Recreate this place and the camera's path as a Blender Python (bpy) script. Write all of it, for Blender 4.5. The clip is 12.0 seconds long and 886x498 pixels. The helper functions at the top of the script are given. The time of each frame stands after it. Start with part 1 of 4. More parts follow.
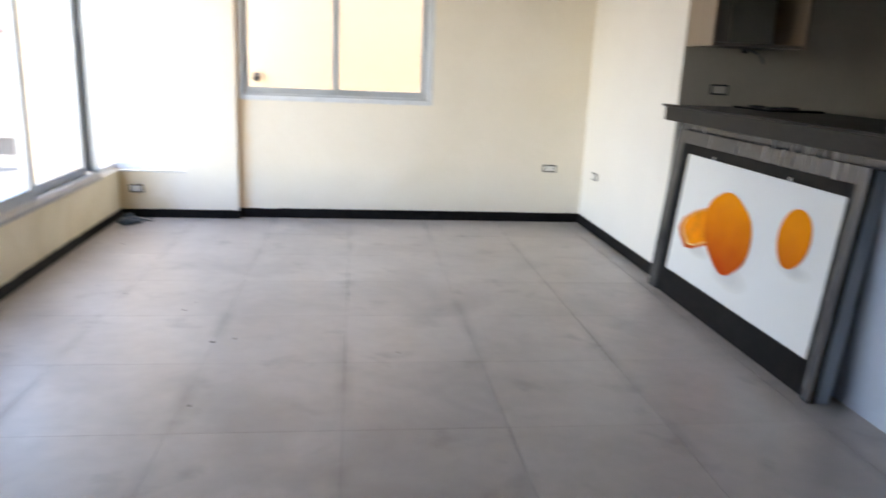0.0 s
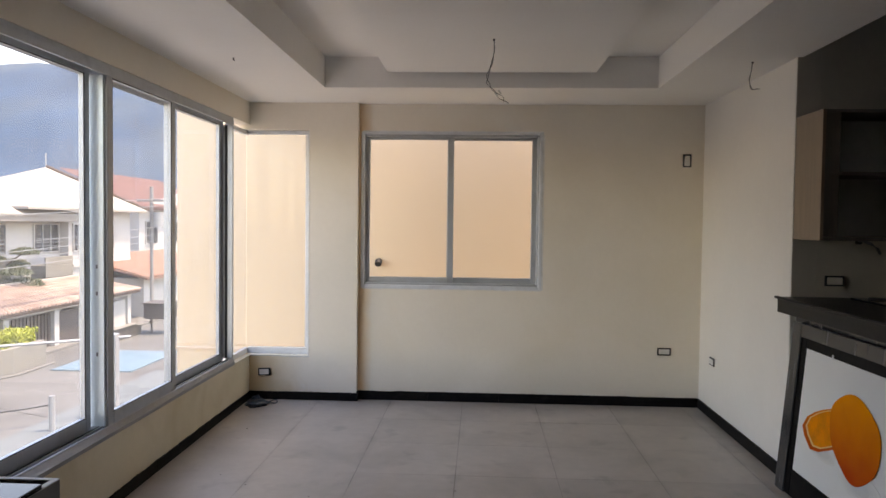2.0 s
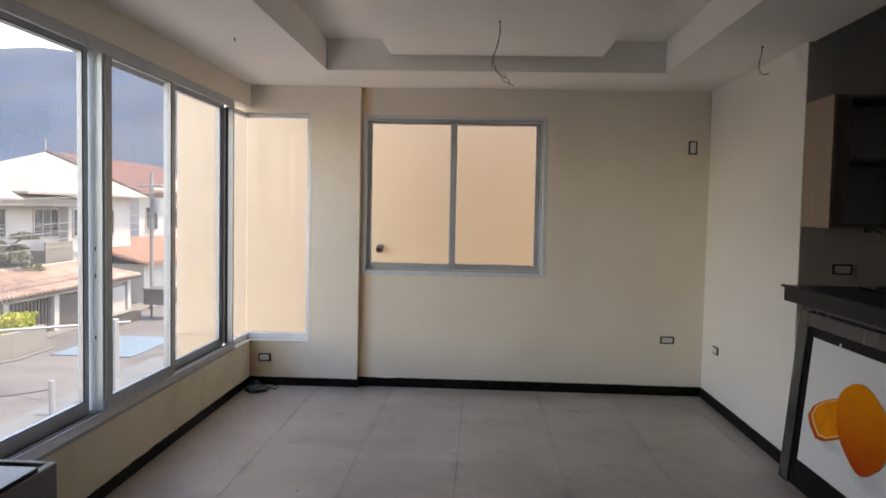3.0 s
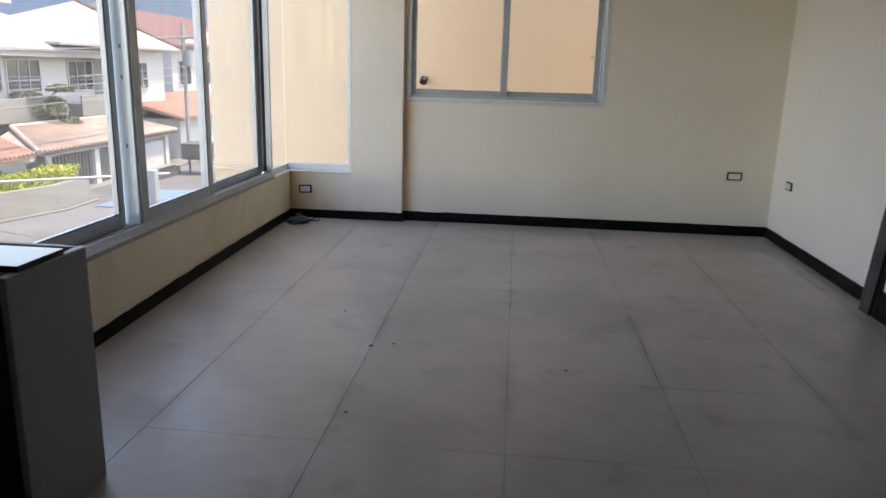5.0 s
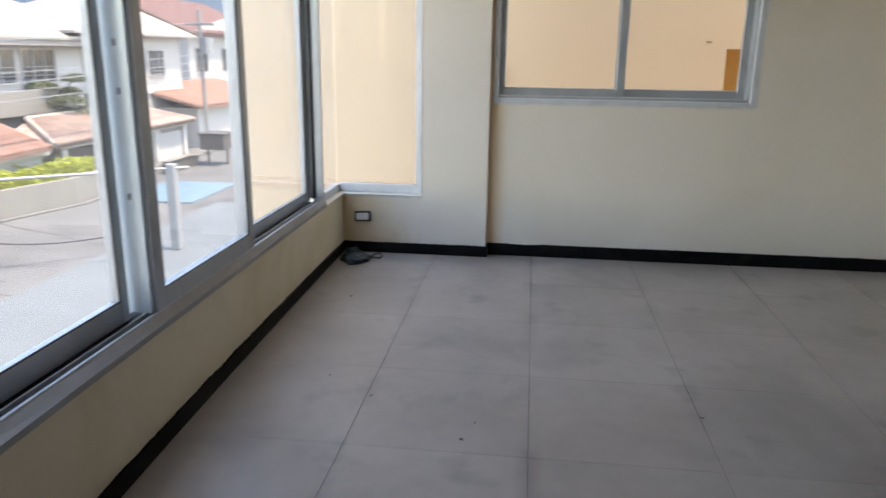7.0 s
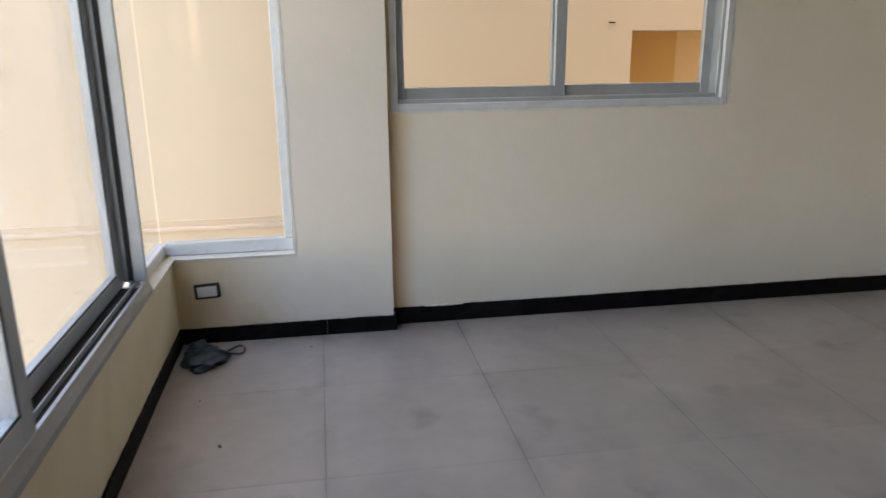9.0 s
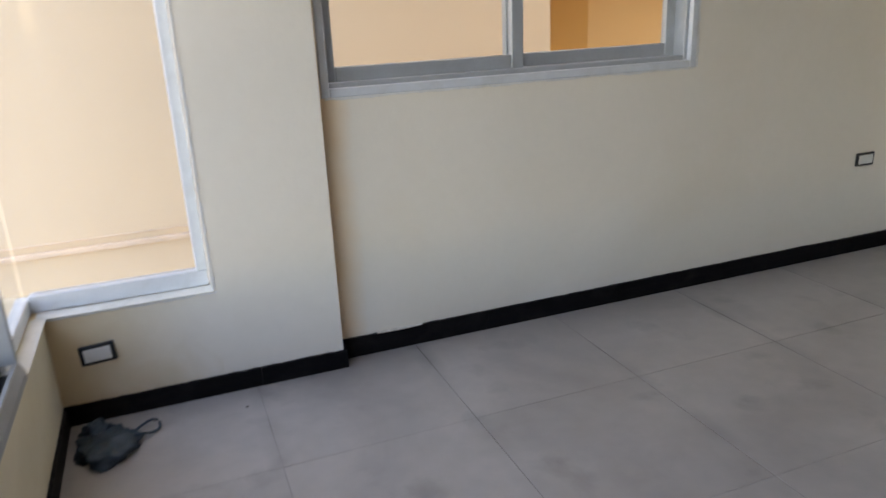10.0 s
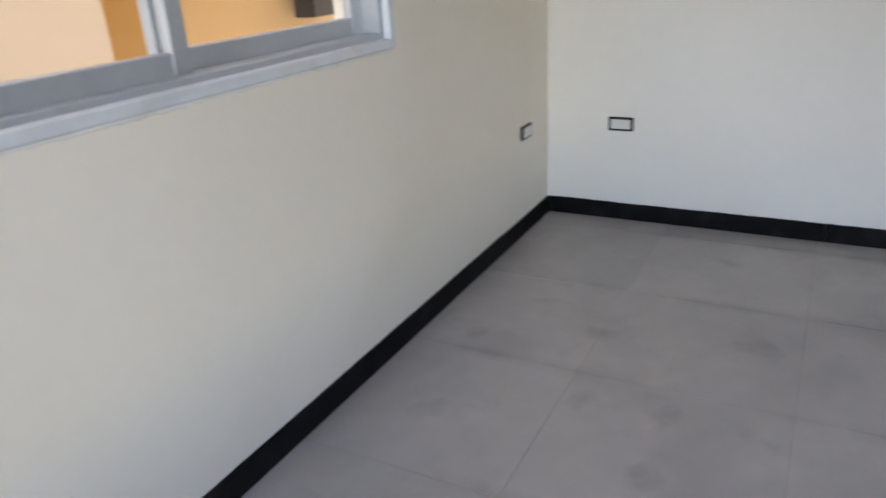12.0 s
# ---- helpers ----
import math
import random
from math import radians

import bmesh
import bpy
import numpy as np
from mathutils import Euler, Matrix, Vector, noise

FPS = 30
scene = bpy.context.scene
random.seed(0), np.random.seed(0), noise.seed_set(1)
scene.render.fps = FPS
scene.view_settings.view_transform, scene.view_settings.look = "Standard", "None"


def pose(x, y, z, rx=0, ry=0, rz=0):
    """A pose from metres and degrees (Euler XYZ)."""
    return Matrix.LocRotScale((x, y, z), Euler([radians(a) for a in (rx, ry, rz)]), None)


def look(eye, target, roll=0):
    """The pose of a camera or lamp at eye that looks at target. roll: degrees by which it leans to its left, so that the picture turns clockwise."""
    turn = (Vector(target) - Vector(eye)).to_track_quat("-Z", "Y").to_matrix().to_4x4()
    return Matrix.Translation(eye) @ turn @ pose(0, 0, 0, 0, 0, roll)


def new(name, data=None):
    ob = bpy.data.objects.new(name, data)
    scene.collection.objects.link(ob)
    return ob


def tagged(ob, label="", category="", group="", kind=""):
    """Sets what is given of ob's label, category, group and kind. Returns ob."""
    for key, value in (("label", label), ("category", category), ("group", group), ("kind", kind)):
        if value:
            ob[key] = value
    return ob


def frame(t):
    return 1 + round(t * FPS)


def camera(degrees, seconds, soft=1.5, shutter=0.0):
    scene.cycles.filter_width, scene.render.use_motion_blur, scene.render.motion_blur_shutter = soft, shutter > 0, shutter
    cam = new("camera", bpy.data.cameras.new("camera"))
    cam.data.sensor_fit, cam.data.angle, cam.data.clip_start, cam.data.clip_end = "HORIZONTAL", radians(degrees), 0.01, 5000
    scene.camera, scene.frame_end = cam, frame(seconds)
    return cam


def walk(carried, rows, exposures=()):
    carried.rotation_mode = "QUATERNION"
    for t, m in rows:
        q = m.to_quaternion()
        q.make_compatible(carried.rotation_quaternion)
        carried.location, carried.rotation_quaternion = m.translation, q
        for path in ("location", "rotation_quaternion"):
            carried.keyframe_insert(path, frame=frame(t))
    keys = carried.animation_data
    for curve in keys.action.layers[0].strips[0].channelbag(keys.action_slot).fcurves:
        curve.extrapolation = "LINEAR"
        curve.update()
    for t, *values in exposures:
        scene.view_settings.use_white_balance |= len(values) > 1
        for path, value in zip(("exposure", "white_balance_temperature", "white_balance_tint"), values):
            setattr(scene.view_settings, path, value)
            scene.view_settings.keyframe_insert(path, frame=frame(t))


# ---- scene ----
cam = camera(63.0, 12.0, shutter=0.5)
PATH = [
    (0, (1.848, -5.964, 1.275), (2.091, -4.041, 0.782), 2.4),
    (0.5, (1.926, -6.024, 1.34), (1.864, -4.066, 0.933), 0.7),
    (1, (1.867, -6.069, 1.435), (1.831, -4.087, 1.172), 0.5),
    (1.5, (1.939, -6.072, 1.494), (1.839, -4.077, 1.398), 0.4),
    (2, (1.937, -6.07, 1.51), (1.836, -4.074, 1.438), 0.7),
    (2.5, (1.936, -6.039, 1.518), (1.823, -4.043, 1.445), 1.1),
    (4.5, (1.812, -5.968, 1.236), (1.77, -4.008, 0.842), 1.2),
    (5, (1.791, -5.717, 1.192), (1.609, -3.784, 0.712), 1.6),
    (5.5, (1.665, -5.427, 1.192), (1.49, -3.497, 0.698), 1.2),
    (6, (1.507, -5.13, 1.223), (1.276, -3.211, 0.709), 0.9),
    (6.5, (1.366, -4.803, 1.213), (0.992, -2.899, 0.73), 1.0),
    (7, (1.169, -4.47, 1.243), (0.942, -2.554, 0.719), 0.8),
    (7.2, (1.09, -4.334, 1.258), (0.972, -2.412, 0.717), -0.1),
    (9, (0.646, -3.08, 1.218), (0.957, -1.18, 0.677), -0.6),
    (9.5, (0.572, -2.743, 1.258), (1.045, -0.91, 0.614), 0.7),
    (10, (0.424, -2.404, 1.233), (1.099, -0.634, 0.592), -2.5),
    (10.5, (0.41, -2.077, 1.21), (1.283, -0.392, 0.579), -2.9),
    (11, (0.451, -1.687, 1.23), (1.606, -0.206, 0.543), -0.7),
    (11.5, (0.457, -1.395, 1.232), (1.864, -0.156, 0.536), -6.1),
    (12, (0.57, -1.161, 1.21), (2.189, -0.268, 0.449), -3.4),
]
walk(cam, [(t, look(eye, target, roll)) for t, eye, target, roll in PATH], exposures=[(0.0, 4.68, 8450, 22), (0.3, 4.3, 8550, 22), (0.8, 3.74, 9050, 23), (1.5, 3.51, 9450, 25), (2.0, 3.33, 9250, 26), (2.5, 3.18, 9250, 26), (4.5, 3.17, 8650, 23), (5.5, 3.39, 8400, 21), (6.5, 3.42, 8350, 20), (7.0, 3.34, 8350, 20), (9.2, 3.27, 8800, 22), (10.0, 3.39, 8370, 22), (11.0, 3.54, 8020, 20), (12.0, 3.77, 7850, 23)])

# ---- world, sun, exposure ----
world = bpy.data.worlds.new("world")
scene.world = world
world.use_nodes = True
wn = world.node_tree.nodes
sky = wn.new("ShaderNodeTexSky")
sky.sky_type = "NISHITA"
sky.sun_disc = False
SUN_EL, SUN_AZ = radians(68), radians(86)  # azimuth from +y towards +x
sky.sun_elevation, sky.sun_rotation = SUN_EL, SUN_AZ
sky.air_density, sky.dust_density = 1.15, 0.6
world.node_tree.links.new(sky.outputs["Color"], wn["Background"].inputs["Color"])
wn["Background"].inputs["Strength"].default_value = 0.135
sun_data = bpy.data.lights.new("sun", "SUN")
sun_data.energy, sun_data.angle, sun_data.color = 1.5, radians(3), (1.0, 0.95, 0.87)
sun = new("sun", sun_data)
sun_way = Vector((math.sin(SUN_AZ) * math.cos(SUN_EL), math.cos(SUN_AZ) * math.cos(SUN_EL), math.sin(SUN_EL)))
sun.matrix_world = look(sun_way * 40, (0, 0, 0))

# ---- measures ----
W = 3.772        # room width at the far wall
H = 2.50         # soffit height
YB = -7.8        # back wall
XK = 6.2         # kitchen side wall
YK = -1.72       # kitchen wall, end of the pier
COL_X, COL_Y = 0.915, -0.065
SILL = 0.374
G = -5.5         # street level


# ---- material helpers ----
def mat(name, color, rough=0.6, metal=0.0, spec=0.5, vary=0.06, scale=6.0, fine=60.0, bump=0.05, bump_scale=120.0,
        stain=None, stain_amount=0.0, stain_scale=1.5, per_object=0.0, rough_vary=0.08, stretch=(1, 1, 1), marks=None):
    m = bpy.data.materials.new(name)
    m.use_nodes = True
    nt = m.node_tree
    b = nt.nodes["Principled BSDF"]
    n, lk = nt.nodes.new, nt.links.new
    b.inputs["Metallic"].default_value = metal
    b.inputs["Specular IOR Level"].default_value = spec
    geo = n("ShaderNodeNewGeometry")
    mp = n("ShaderNodeMapping")
    mp.inputs["Scale"].default_value = stretch
    lk(geo.outputs["Position"], mp.inputs["Vector"])
    big = n("ShaderNodeTexNoise")
    big.inputs["Scale"].default_value, big.inputs["Detail"].default_value = scale, 5
    small = n("ShaderNodeTexNoise")
    small.inputs["Scale"].default_value, small.inputs["Detail"].default_value = fine, 3
    for tex in (big, small):
        lk(mp.outputs["Vector"], tex.inputs["Vector"])
    mixv = n("ShaderNodeMath")
    mixv.operation = "MULTIPLY_ADD"
    mixv.inputs[1].default_value = 0.4
    lk(small.outputs["Fac"], mixv.inputs[0])
    lk(big.outputs["Fac"], mixv.inputs[2])
    mr = n("ShaderNodeMapRange")
    mr.inputs["From Min"].default_value, mr.inputs["From Max"].default_value = 0.4, 1.0
    mr.inputs["To Min"].default_value, mr.inputs["To Max"].default_value = 1 - vary, 1 + vary
    lk(mixv.outputs[0], mr.inputs["Value"])
    value = mr.outputs["Result"]
    if per_object:
        info = n("ShaderNodeObjectInfo")
        orr = n("ShaderNodeMapRange")
        orr.inputs["To Min"].default_value, orr.inputs["To Max"].default_value = 1 - per_object, 1 + per_object
        lk(info.outputs["Random"], orr.inputs["Value"])
        mul = n("ShaderNodeMath")
        mul.operation = "MULTIPLY"
        lk(value, mul.inputs[0])
        lk(orr.outputs["Result"], mul.inputs[1])
        value = mul.outputs[0]
    col = n("ShaderNodeMix")
    col.data_type, col.blend_type = "RGBA", "MULTIPLY"
    col.inputs["Factor"].default_value = 1.0
    col.inputs["A"].default_value = (*color, 1)
    lk(value, col.inputs["B"])
    out = col.outputs["Result"]
    if stain:
        st = n("ShaderNodeTexNoise")
        st.inputs["Scale"].default_value, st.inputs["Detail"].default_value, st.inputs["Distortion"].default_value = stain_scale, 6, 0.6
        lk(mp.outputs["Vector"], st.inputs["Vector"])
        sr = n("ShaderNodeMapRange")
        sr.inputs["From Min"].default_value, sr.inputs["From Max"].default_value = 0.50, 0.72
        sr.inputs["To Max"].default_value = stain_amount
        lk(st.outputs["Fac"], sr.inputs["Value"])
        sm = n("ShaderNodeMix")
        sm.data_type = "RGBA"
        sm.inputs["B"].default_value = (*stain, 1)
        lk(sr.outputs["Result"], sm.inputs["Factor"])
        lk(out, sm.inputs["A"])
        out = sm.outputs["Result"]
    if marks:
        ink, amount, m_scale, threshold = marks
        mk, kr, km = n("ShaderNodeTexNoise"), n("ShaderNodeMapRange"), n("ShaderNodeMix")
        mk.inputs["Scale"].default_value, mk.inputs["Detail"].default_value, mk.inputs["Distortion"].default_value = m_scale, 5, 0.25
        lk(mp.outputs["Vector"], mk.inputs["Vector"])
        kr.inputs["From Min"].default_value, kr.inputs["From Max"].default_value, kr.inputs["To Max"].default_value = threshold, threshold + 0.22, amount
        lk(mk.outputs["Fac"], kr.inputs["Value"])
        km.data_type = "RGBA"
        km.inputs["B"].default_value = (*ink, 1)
        lk(kr.outputs["Result"], km.inputs["Factor"])
        lk(out, km.inputs["A"])
        out = km.outputs["Result"]
    lk(out, b.inputs["Base Color"])
    rr = n("ShaderNodeMapRange")
    rr.inputs["To Min"].default_value, rr.inputs["To Max"].default_value = max(0.02, rough - rough_vary), min(1, rough + rough_vary)
    lk(big.outputs["Fac"], rr.inputs["Value"])
    lk(rr.outputs["Result"], b.inputs["Roughness"])
    if bump:
        bt = n("ShaderNodeTexNoise")
        bt.inputs["Scale"].default_value, bt.inputs["Detail"].default_value = bump_scale, 4
        lk(mp.outputs["Vector"], bt.inputs["Vector"])
        bp = n("ShaderNodeBump")
        bp.inputs["Strength"].default_value, bp.inputs["Distance"].default_value = bump, 0.01
        lk(bt.outputs["Fac"], bp.inputs["Height"])
        lk(bp.outputs["Normal"], b.inputs["Normal"])
    return m


def glass_mat(name, tint=(1, 1, 1), gloss=1.0, dust=0.0):
    m = bpy.data.materials.new(name)
    m.use_nodes = True
    nt = m.node_tree
    nt.nodes.remove(nt.nodes["Principled BSDF"])
    n, lk = nt.nodes.new, nt.links.new
    tr, gl, mx, fr = n("ShaderNodeBsdfTransparent"), n("ShaderNodeBsdfGlossy"), n("ShaderNodeMixShader"), n("ShaderNodeLayerWeight")
    tr.inputs["Color"].default_value = (*tint, 1)
    gl.inputs["Roughness"].default_value = 0.01
    gl.inputs["Color"].default_value = (gloss, gloss, gloss, 1)
    fr.inputs["Blend"].default_value = 0.5
    power, scale = n("ShaderNodeMath"), n("ShaderNodeMath")
    power.operation, scale.operation = "POWER", "MULTIPLY_ADD"
    power.inputs[1].default_value = 5.0
    scale.inputs[1].default_value, scale.inputs[2].default_value = 0.5, 0.010
    lk(fr.outputs["Facing"], power.inputs[0])
    lk(power.outputs[0], scale.inputs[0])
    lk(scale.outputs[0], mx.inputs[0])
    lk(tr.outputs[0], mx.inputs[1])
    lk(gl.outputs[0], mx.inputs[2])
    out = mx.outputs[0]
    if dust:
        veil, body, geo, no, rng = n("ShaderNodeMixShader"), n("ShaderNodeBsdfTranslucent"), n("ShaderNodeNewGeometry"), n("ShaderNodeTexNoise"), n("ShaderNodeMapRange")
        body.inputs["Color"].default_value = (0.75, 0.74, 0.72, 1)
        no.inputs["Scale"].default_value, no.inputs["Detail"].default_value = 2.5, 5
        rng.inputs["From Min"].default_value, rng.inputs["From Max"].default_value = 0.35, 0.7
        rng.inputs["To Min"].default_value, rng.inputs["To Max"].default_value = dust * 0.5, dust * 1.5
        lk(geo.outputs["Position"], no.inputs["Vector"])
        lk(no.outputs["Fac"], rng.inputs["Value"])
        lk(rng.outputs["Result"], veil.inputs[0])
        lk(out, veil.inputs[1])
        lk(body.outputs[0], veil.inputs[2])
        out = veil.outputs[0]
    lk(out, nt.nodes["Material Output"].inputs["Surface"])
    return m


# ---- materials ----
M_WALL = mat("cream_wall_paint", (0.86, 0.787, 0.675), 0.62, vary=0.035, scale=1.6, fine=25, bump=0.06, bump_scale=55,
             stain=(0.72, 0.62, 0.45), stain_amount=0.22, stain_scale=1.3)
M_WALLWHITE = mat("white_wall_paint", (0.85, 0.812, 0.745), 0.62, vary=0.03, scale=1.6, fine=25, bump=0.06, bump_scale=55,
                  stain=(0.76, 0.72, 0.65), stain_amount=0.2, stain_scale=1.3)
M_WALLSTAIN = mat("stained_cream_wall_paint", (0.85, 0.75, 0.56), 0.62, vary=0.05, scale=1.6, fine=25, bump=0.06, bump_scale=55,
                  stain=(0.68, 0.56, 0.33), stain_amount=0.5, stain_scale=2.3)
M_WALLSHADE = mat("shade_tinted_cream_wall_paint", (0.86, 0.787, 0.675), 0.62, vary=0.035, scale=1.6, fine=25, bump=0.06, bump_scale=55,
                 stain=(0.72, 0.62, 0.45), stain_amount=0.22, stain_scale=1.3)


def stain_or_shade_band(m, x0, x1, tone):
    """An ochre band, uneven at its edge: pillar's tinted shade painted in, breast's water stain."""
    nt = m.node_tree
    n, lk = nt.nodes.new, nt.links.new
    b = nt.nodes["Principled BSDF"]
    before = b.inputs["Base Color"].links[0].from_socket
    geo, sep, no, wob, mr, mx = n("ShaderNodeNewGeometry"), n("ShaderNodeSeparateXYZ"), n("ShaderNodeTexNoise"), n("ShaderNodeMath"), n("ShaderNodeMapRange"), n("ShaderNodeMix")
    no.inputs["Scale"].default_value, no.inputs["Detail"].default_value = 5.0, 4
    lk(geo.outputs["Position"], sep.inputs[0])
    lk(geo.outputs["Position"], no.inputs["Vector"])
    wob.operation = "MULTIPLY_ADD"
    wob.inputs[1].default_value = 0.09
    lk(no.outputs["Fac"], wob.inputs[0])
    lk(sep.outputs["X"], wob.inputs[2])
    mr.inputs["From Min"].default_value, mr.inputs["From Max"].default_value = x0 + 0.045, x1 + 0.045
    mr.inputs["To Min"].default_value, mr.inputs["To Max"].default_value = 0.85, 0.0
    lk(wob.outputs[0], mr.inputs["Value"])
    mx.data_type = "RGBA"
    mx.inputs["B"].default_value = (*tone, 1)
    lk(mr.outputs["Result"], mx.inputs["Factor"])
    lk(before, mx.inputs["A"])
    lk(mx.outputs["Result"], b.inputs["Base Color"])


# Warm-tinted shade beside the pillar, painted into the far wall's colour.
stain_or_shade_band(M_WALLSHADE, COL_X + 0.02, COL_X + 0.115, (0.90, 0.62, 0.36))
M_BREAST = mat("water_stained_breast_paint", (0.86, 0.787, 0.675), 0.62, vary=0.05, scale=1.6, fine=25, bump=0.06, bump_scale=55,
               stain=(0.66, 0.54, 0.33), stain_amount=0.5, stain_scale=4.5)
stain_or_shade_band(M_BREAST, -0.02, 0.46, (0.76, 0.55, 0.28))
M_CEIL = mat("ceiling_paint", (0.90, 0.875, 0.835), 0.75, vary=0.03, scale=1.2, fine=30, bump=0.05, bump_scale=70)
M_TILE = mat("grey_porcelain_tile", (0.412, 0.374, 0.346), 0.36, spec=0.6, vary=0.16, scale=2.2, fine=14, bump=0.03, bump_scale=220,
             stain=(0.275, 0.248, 0.232), stain_amount=0.6, stain_scale=1.7, per_object=0.06, rough_vary=0.10,
             marks=((0.15, 0.135, 0.125), 0.6, 4.2, 0.60))


def joint_dirt(m, pitch, reach, tone, amount):
    """Patchy dirt worked into the tile along its edges; tiles are built from their own corner."""
    nt = m.node_tree
    n, lk = nt.nodes.new, nt.links.new
    b = nt.nodes["Principled BSDF"]
    before = b.inputs["Base Color"].links[0].from_socket
    co, sep, geo, no = n("ShaderNodeTexCoord"), n("ShaderNodeSeparateXYZ"), n("ShaderNodeNewGeometry"), n("ShaderNodeTexNoise")
    lk(co.outputs["Object"], sep.inputs[0])
    lk(geo.outputs["Position"], no.inputs["Vector"])
    no.inputs["Scale"].default_value, no.inputs["Detail"].default_value = 2.6, 5
    far, near, edge, patch, mul, mx = n("ShaderNodeMath"), n("ShaderNodeMath"), n("ShaderNodeMapRange"), n("ShaderNodeMapRange"), n("ShaderNodeMath"), n("ShaderNodeMix")
    far.operation, near.operation, mul.operation = "SUBTRACT", "MINIMUM", "MULTIPLY"
    far.inputs[0].default_value = pitch
    lk(sep.outputs["X"], far.inputs[1])
    lk(sep.outputs["X"], near.inputs[0])
    lk(far.outputs[0], near.inputs[1])
    edge.inputs["From Max"].default_value, edge.inputs["To Min"].default_value, edge.inputs["To Max"].default_value = reach, 1.0, 0.0
    lk(near.outputs[0], edge.inputs["Value"])
    patch.inputs["From Min"].default_value, patch.inputs["From Max"].default_value, patch.inputs["To Max"].default_value = 0.42, 0.66, amount
    lk(no.outputs["Fac"], patch.inputs["Value"])
    lk(edge.outputs["Result"], mul.inputs[0])
    lk(patch.outputs["Result"], mul.inputs[1])
    mx.data_type = "RGBA"
    mx.inputs["B"].default_value = (*tone, 1)
    lk(mul.outputs[0], mx.inputs["Factor"])
    lk(before, mx.inputs["A"])
    lk(mx.outputs["Result"], b.inputs["Base Color"])


joint_dirt(M_TILE, 0.605, 0.05, (0.13, 0.115, 0.105), 0.4)
M_GROUT = mat("dark_grout", (0.31, 0.285, 0.27), 0.85, vary=0.3, scale=9, fine=50, bump=0.1, stain=(0.02, 0.018, 0.017), stain_amount=1.0, stain_scale=1.3)
M_BASE = mat("black_baseboard_tile", (0.006, 0.0055, 0.006), 0.55, spec=0.10, vary=0.3, scale=8, fine=60, bump=0.04, stain=(0.03, 0.026, 0.024), stain_amount=0.4, stain_scale=9, per_object=0.15)
M_ALU = mat("grey_aluminium", (0.48, 0.51, 0.53), 0.40, metal=0.4, vary=0.06, scale=14, fine=90, bump=0.02, stain=(0.30, 0.30, 0.30), stain_amount=0.3, stain_scale=7)
M_ALUW = mat("white_aluminium", (0.72, 0.745, 0.765), 0.40, metal=0.15, vary=0.06, scale=12, fine=90, bump=0.03, stain=(0.5, 0.49, 0.46), stain_amount=0.35, stain_scale=8)
M_POST = mat("polished_pale_aluminium", (0.74, 0.84, 0.88), 0.32, metal=0.25, vary=0.05, scale=9, fine=70, bump=0.01)
M_SEAL = mat("black_rubber_seal", (0.012, 0.012, 0.013), 0.7, vary=0.2, bump=0.02)
M_GLASS = glass_mat("window_glass", (0.905, 0.915, 0.91))
M_GLASSDUST = glass_mat("dusty_window_glass", (0.825, 0.84, 0.84), 1.0, 0.03)
M_SILL = mat("grey_sill_paint", (0.40, 0.40, 0.40), 0.5, vary=0.12, scale=7, fine=50, bump=0.12, bump_scale=45, stain=(0.34, 0.31, 0.27), stain_amount=0.5, stain_scale=5)
M_FILLER = mat("white_wall_filler", (0.80, 0.785, 0.75), 0.75, vary=0.08, scale=12, fine=70, bump=0.25, bump_scale=60, stain=(0.62, 0.56, 0.45), stain_amount=0.4, stain_scale=8)
M_PLASTER = mat("sill_plaster", (0.78, 0.74, 0.66), 0.7, vary=0.08, scale=9, fine=60, bump=0.2, bump_scale=45, stain=(0.5, 0.43, 0.32), stain_amount=0.4, stain_scale=6)
M_PLATE = mat("white_plastic_plate", (0.72, 0.71, 0.67), 0.4, vary=0.03, bump=0.0)
M_PLATE_RIM = mat("black_plastic_rim", (0.012, 0.012, 0.012), 0.45, vary=0.1, bump=0.0)
M_GRAN = mat("dark_granite", (0.011, 0.011, 0.012), 0.34, spec=0.14, vary=0.5, scale=60, fine=220, bump=0.01, stain=(0.03, 0.029, 0.028), stain_amount=0.4, stain_scale=45)
M_KWALL = mat("grey_kitchen_wall_paint", (0.56, 0.535, 0.475), 0.5, vary=0.08, scale=3, fine=30, bump=0.04, stain=(0.44, 0.415, 0.365), stain_amount=0.4)
M_BAR = mat("pale_blue_grey_bar_board", (0.47, 0.53, 0.61), 0.45, vary=0.06, scale=5, fine=40, bump=0.03, stain=(0.34, 0.34, 0.35), stain_amount=0.35, stain_scale=3)
M_WOOD = mat("pale_oak_laminate", (0.27, 0.20, 0.145), 0.5, vary=0.16, scale=3, fine=40, bump=0.05, bump_scale=80, stretch=(14, 14, 1.2))
M_DARKWOOD = mat("dark_cabinet_interior", (0.17, 0.15, 0.135), 0.55, vary=0.2, scale=4, fine=40, bump=0.03, stretch=(3, 3, 1))
M_BLUEBACK = mat("grey_blue_back_panel", (0.66, 0.70, 0.70), 0.5, vary=0.06, bump=0.01)
M_FRAME = mat("black_painted_frame", (0.006, 0.0055, 0.006), 0.5, spec=0.09, vary=0.3, scale=10, fine=80, bump=0.03, stain=(0.03, 0.028, 0.026), stain_amount=0.3, stain_scale=14)
M_FRAMESIDE = mat("blue_grey_frame_edge", (0.42, 0.48, 0.55), 0.5, vary=0.12, scale=6, fine=50, bump=0.05, stretch=(4, 4, 0.6))
M_BORDER = mat("satin_grey_border", (0.085, 0.087, 0.093), 0.24, metal=0.6, vary=0.4, scale=3, fine=30, bump=0.03, bump_scale=14, stretch=(3, 9, 0.8), rough_vary=0.14)
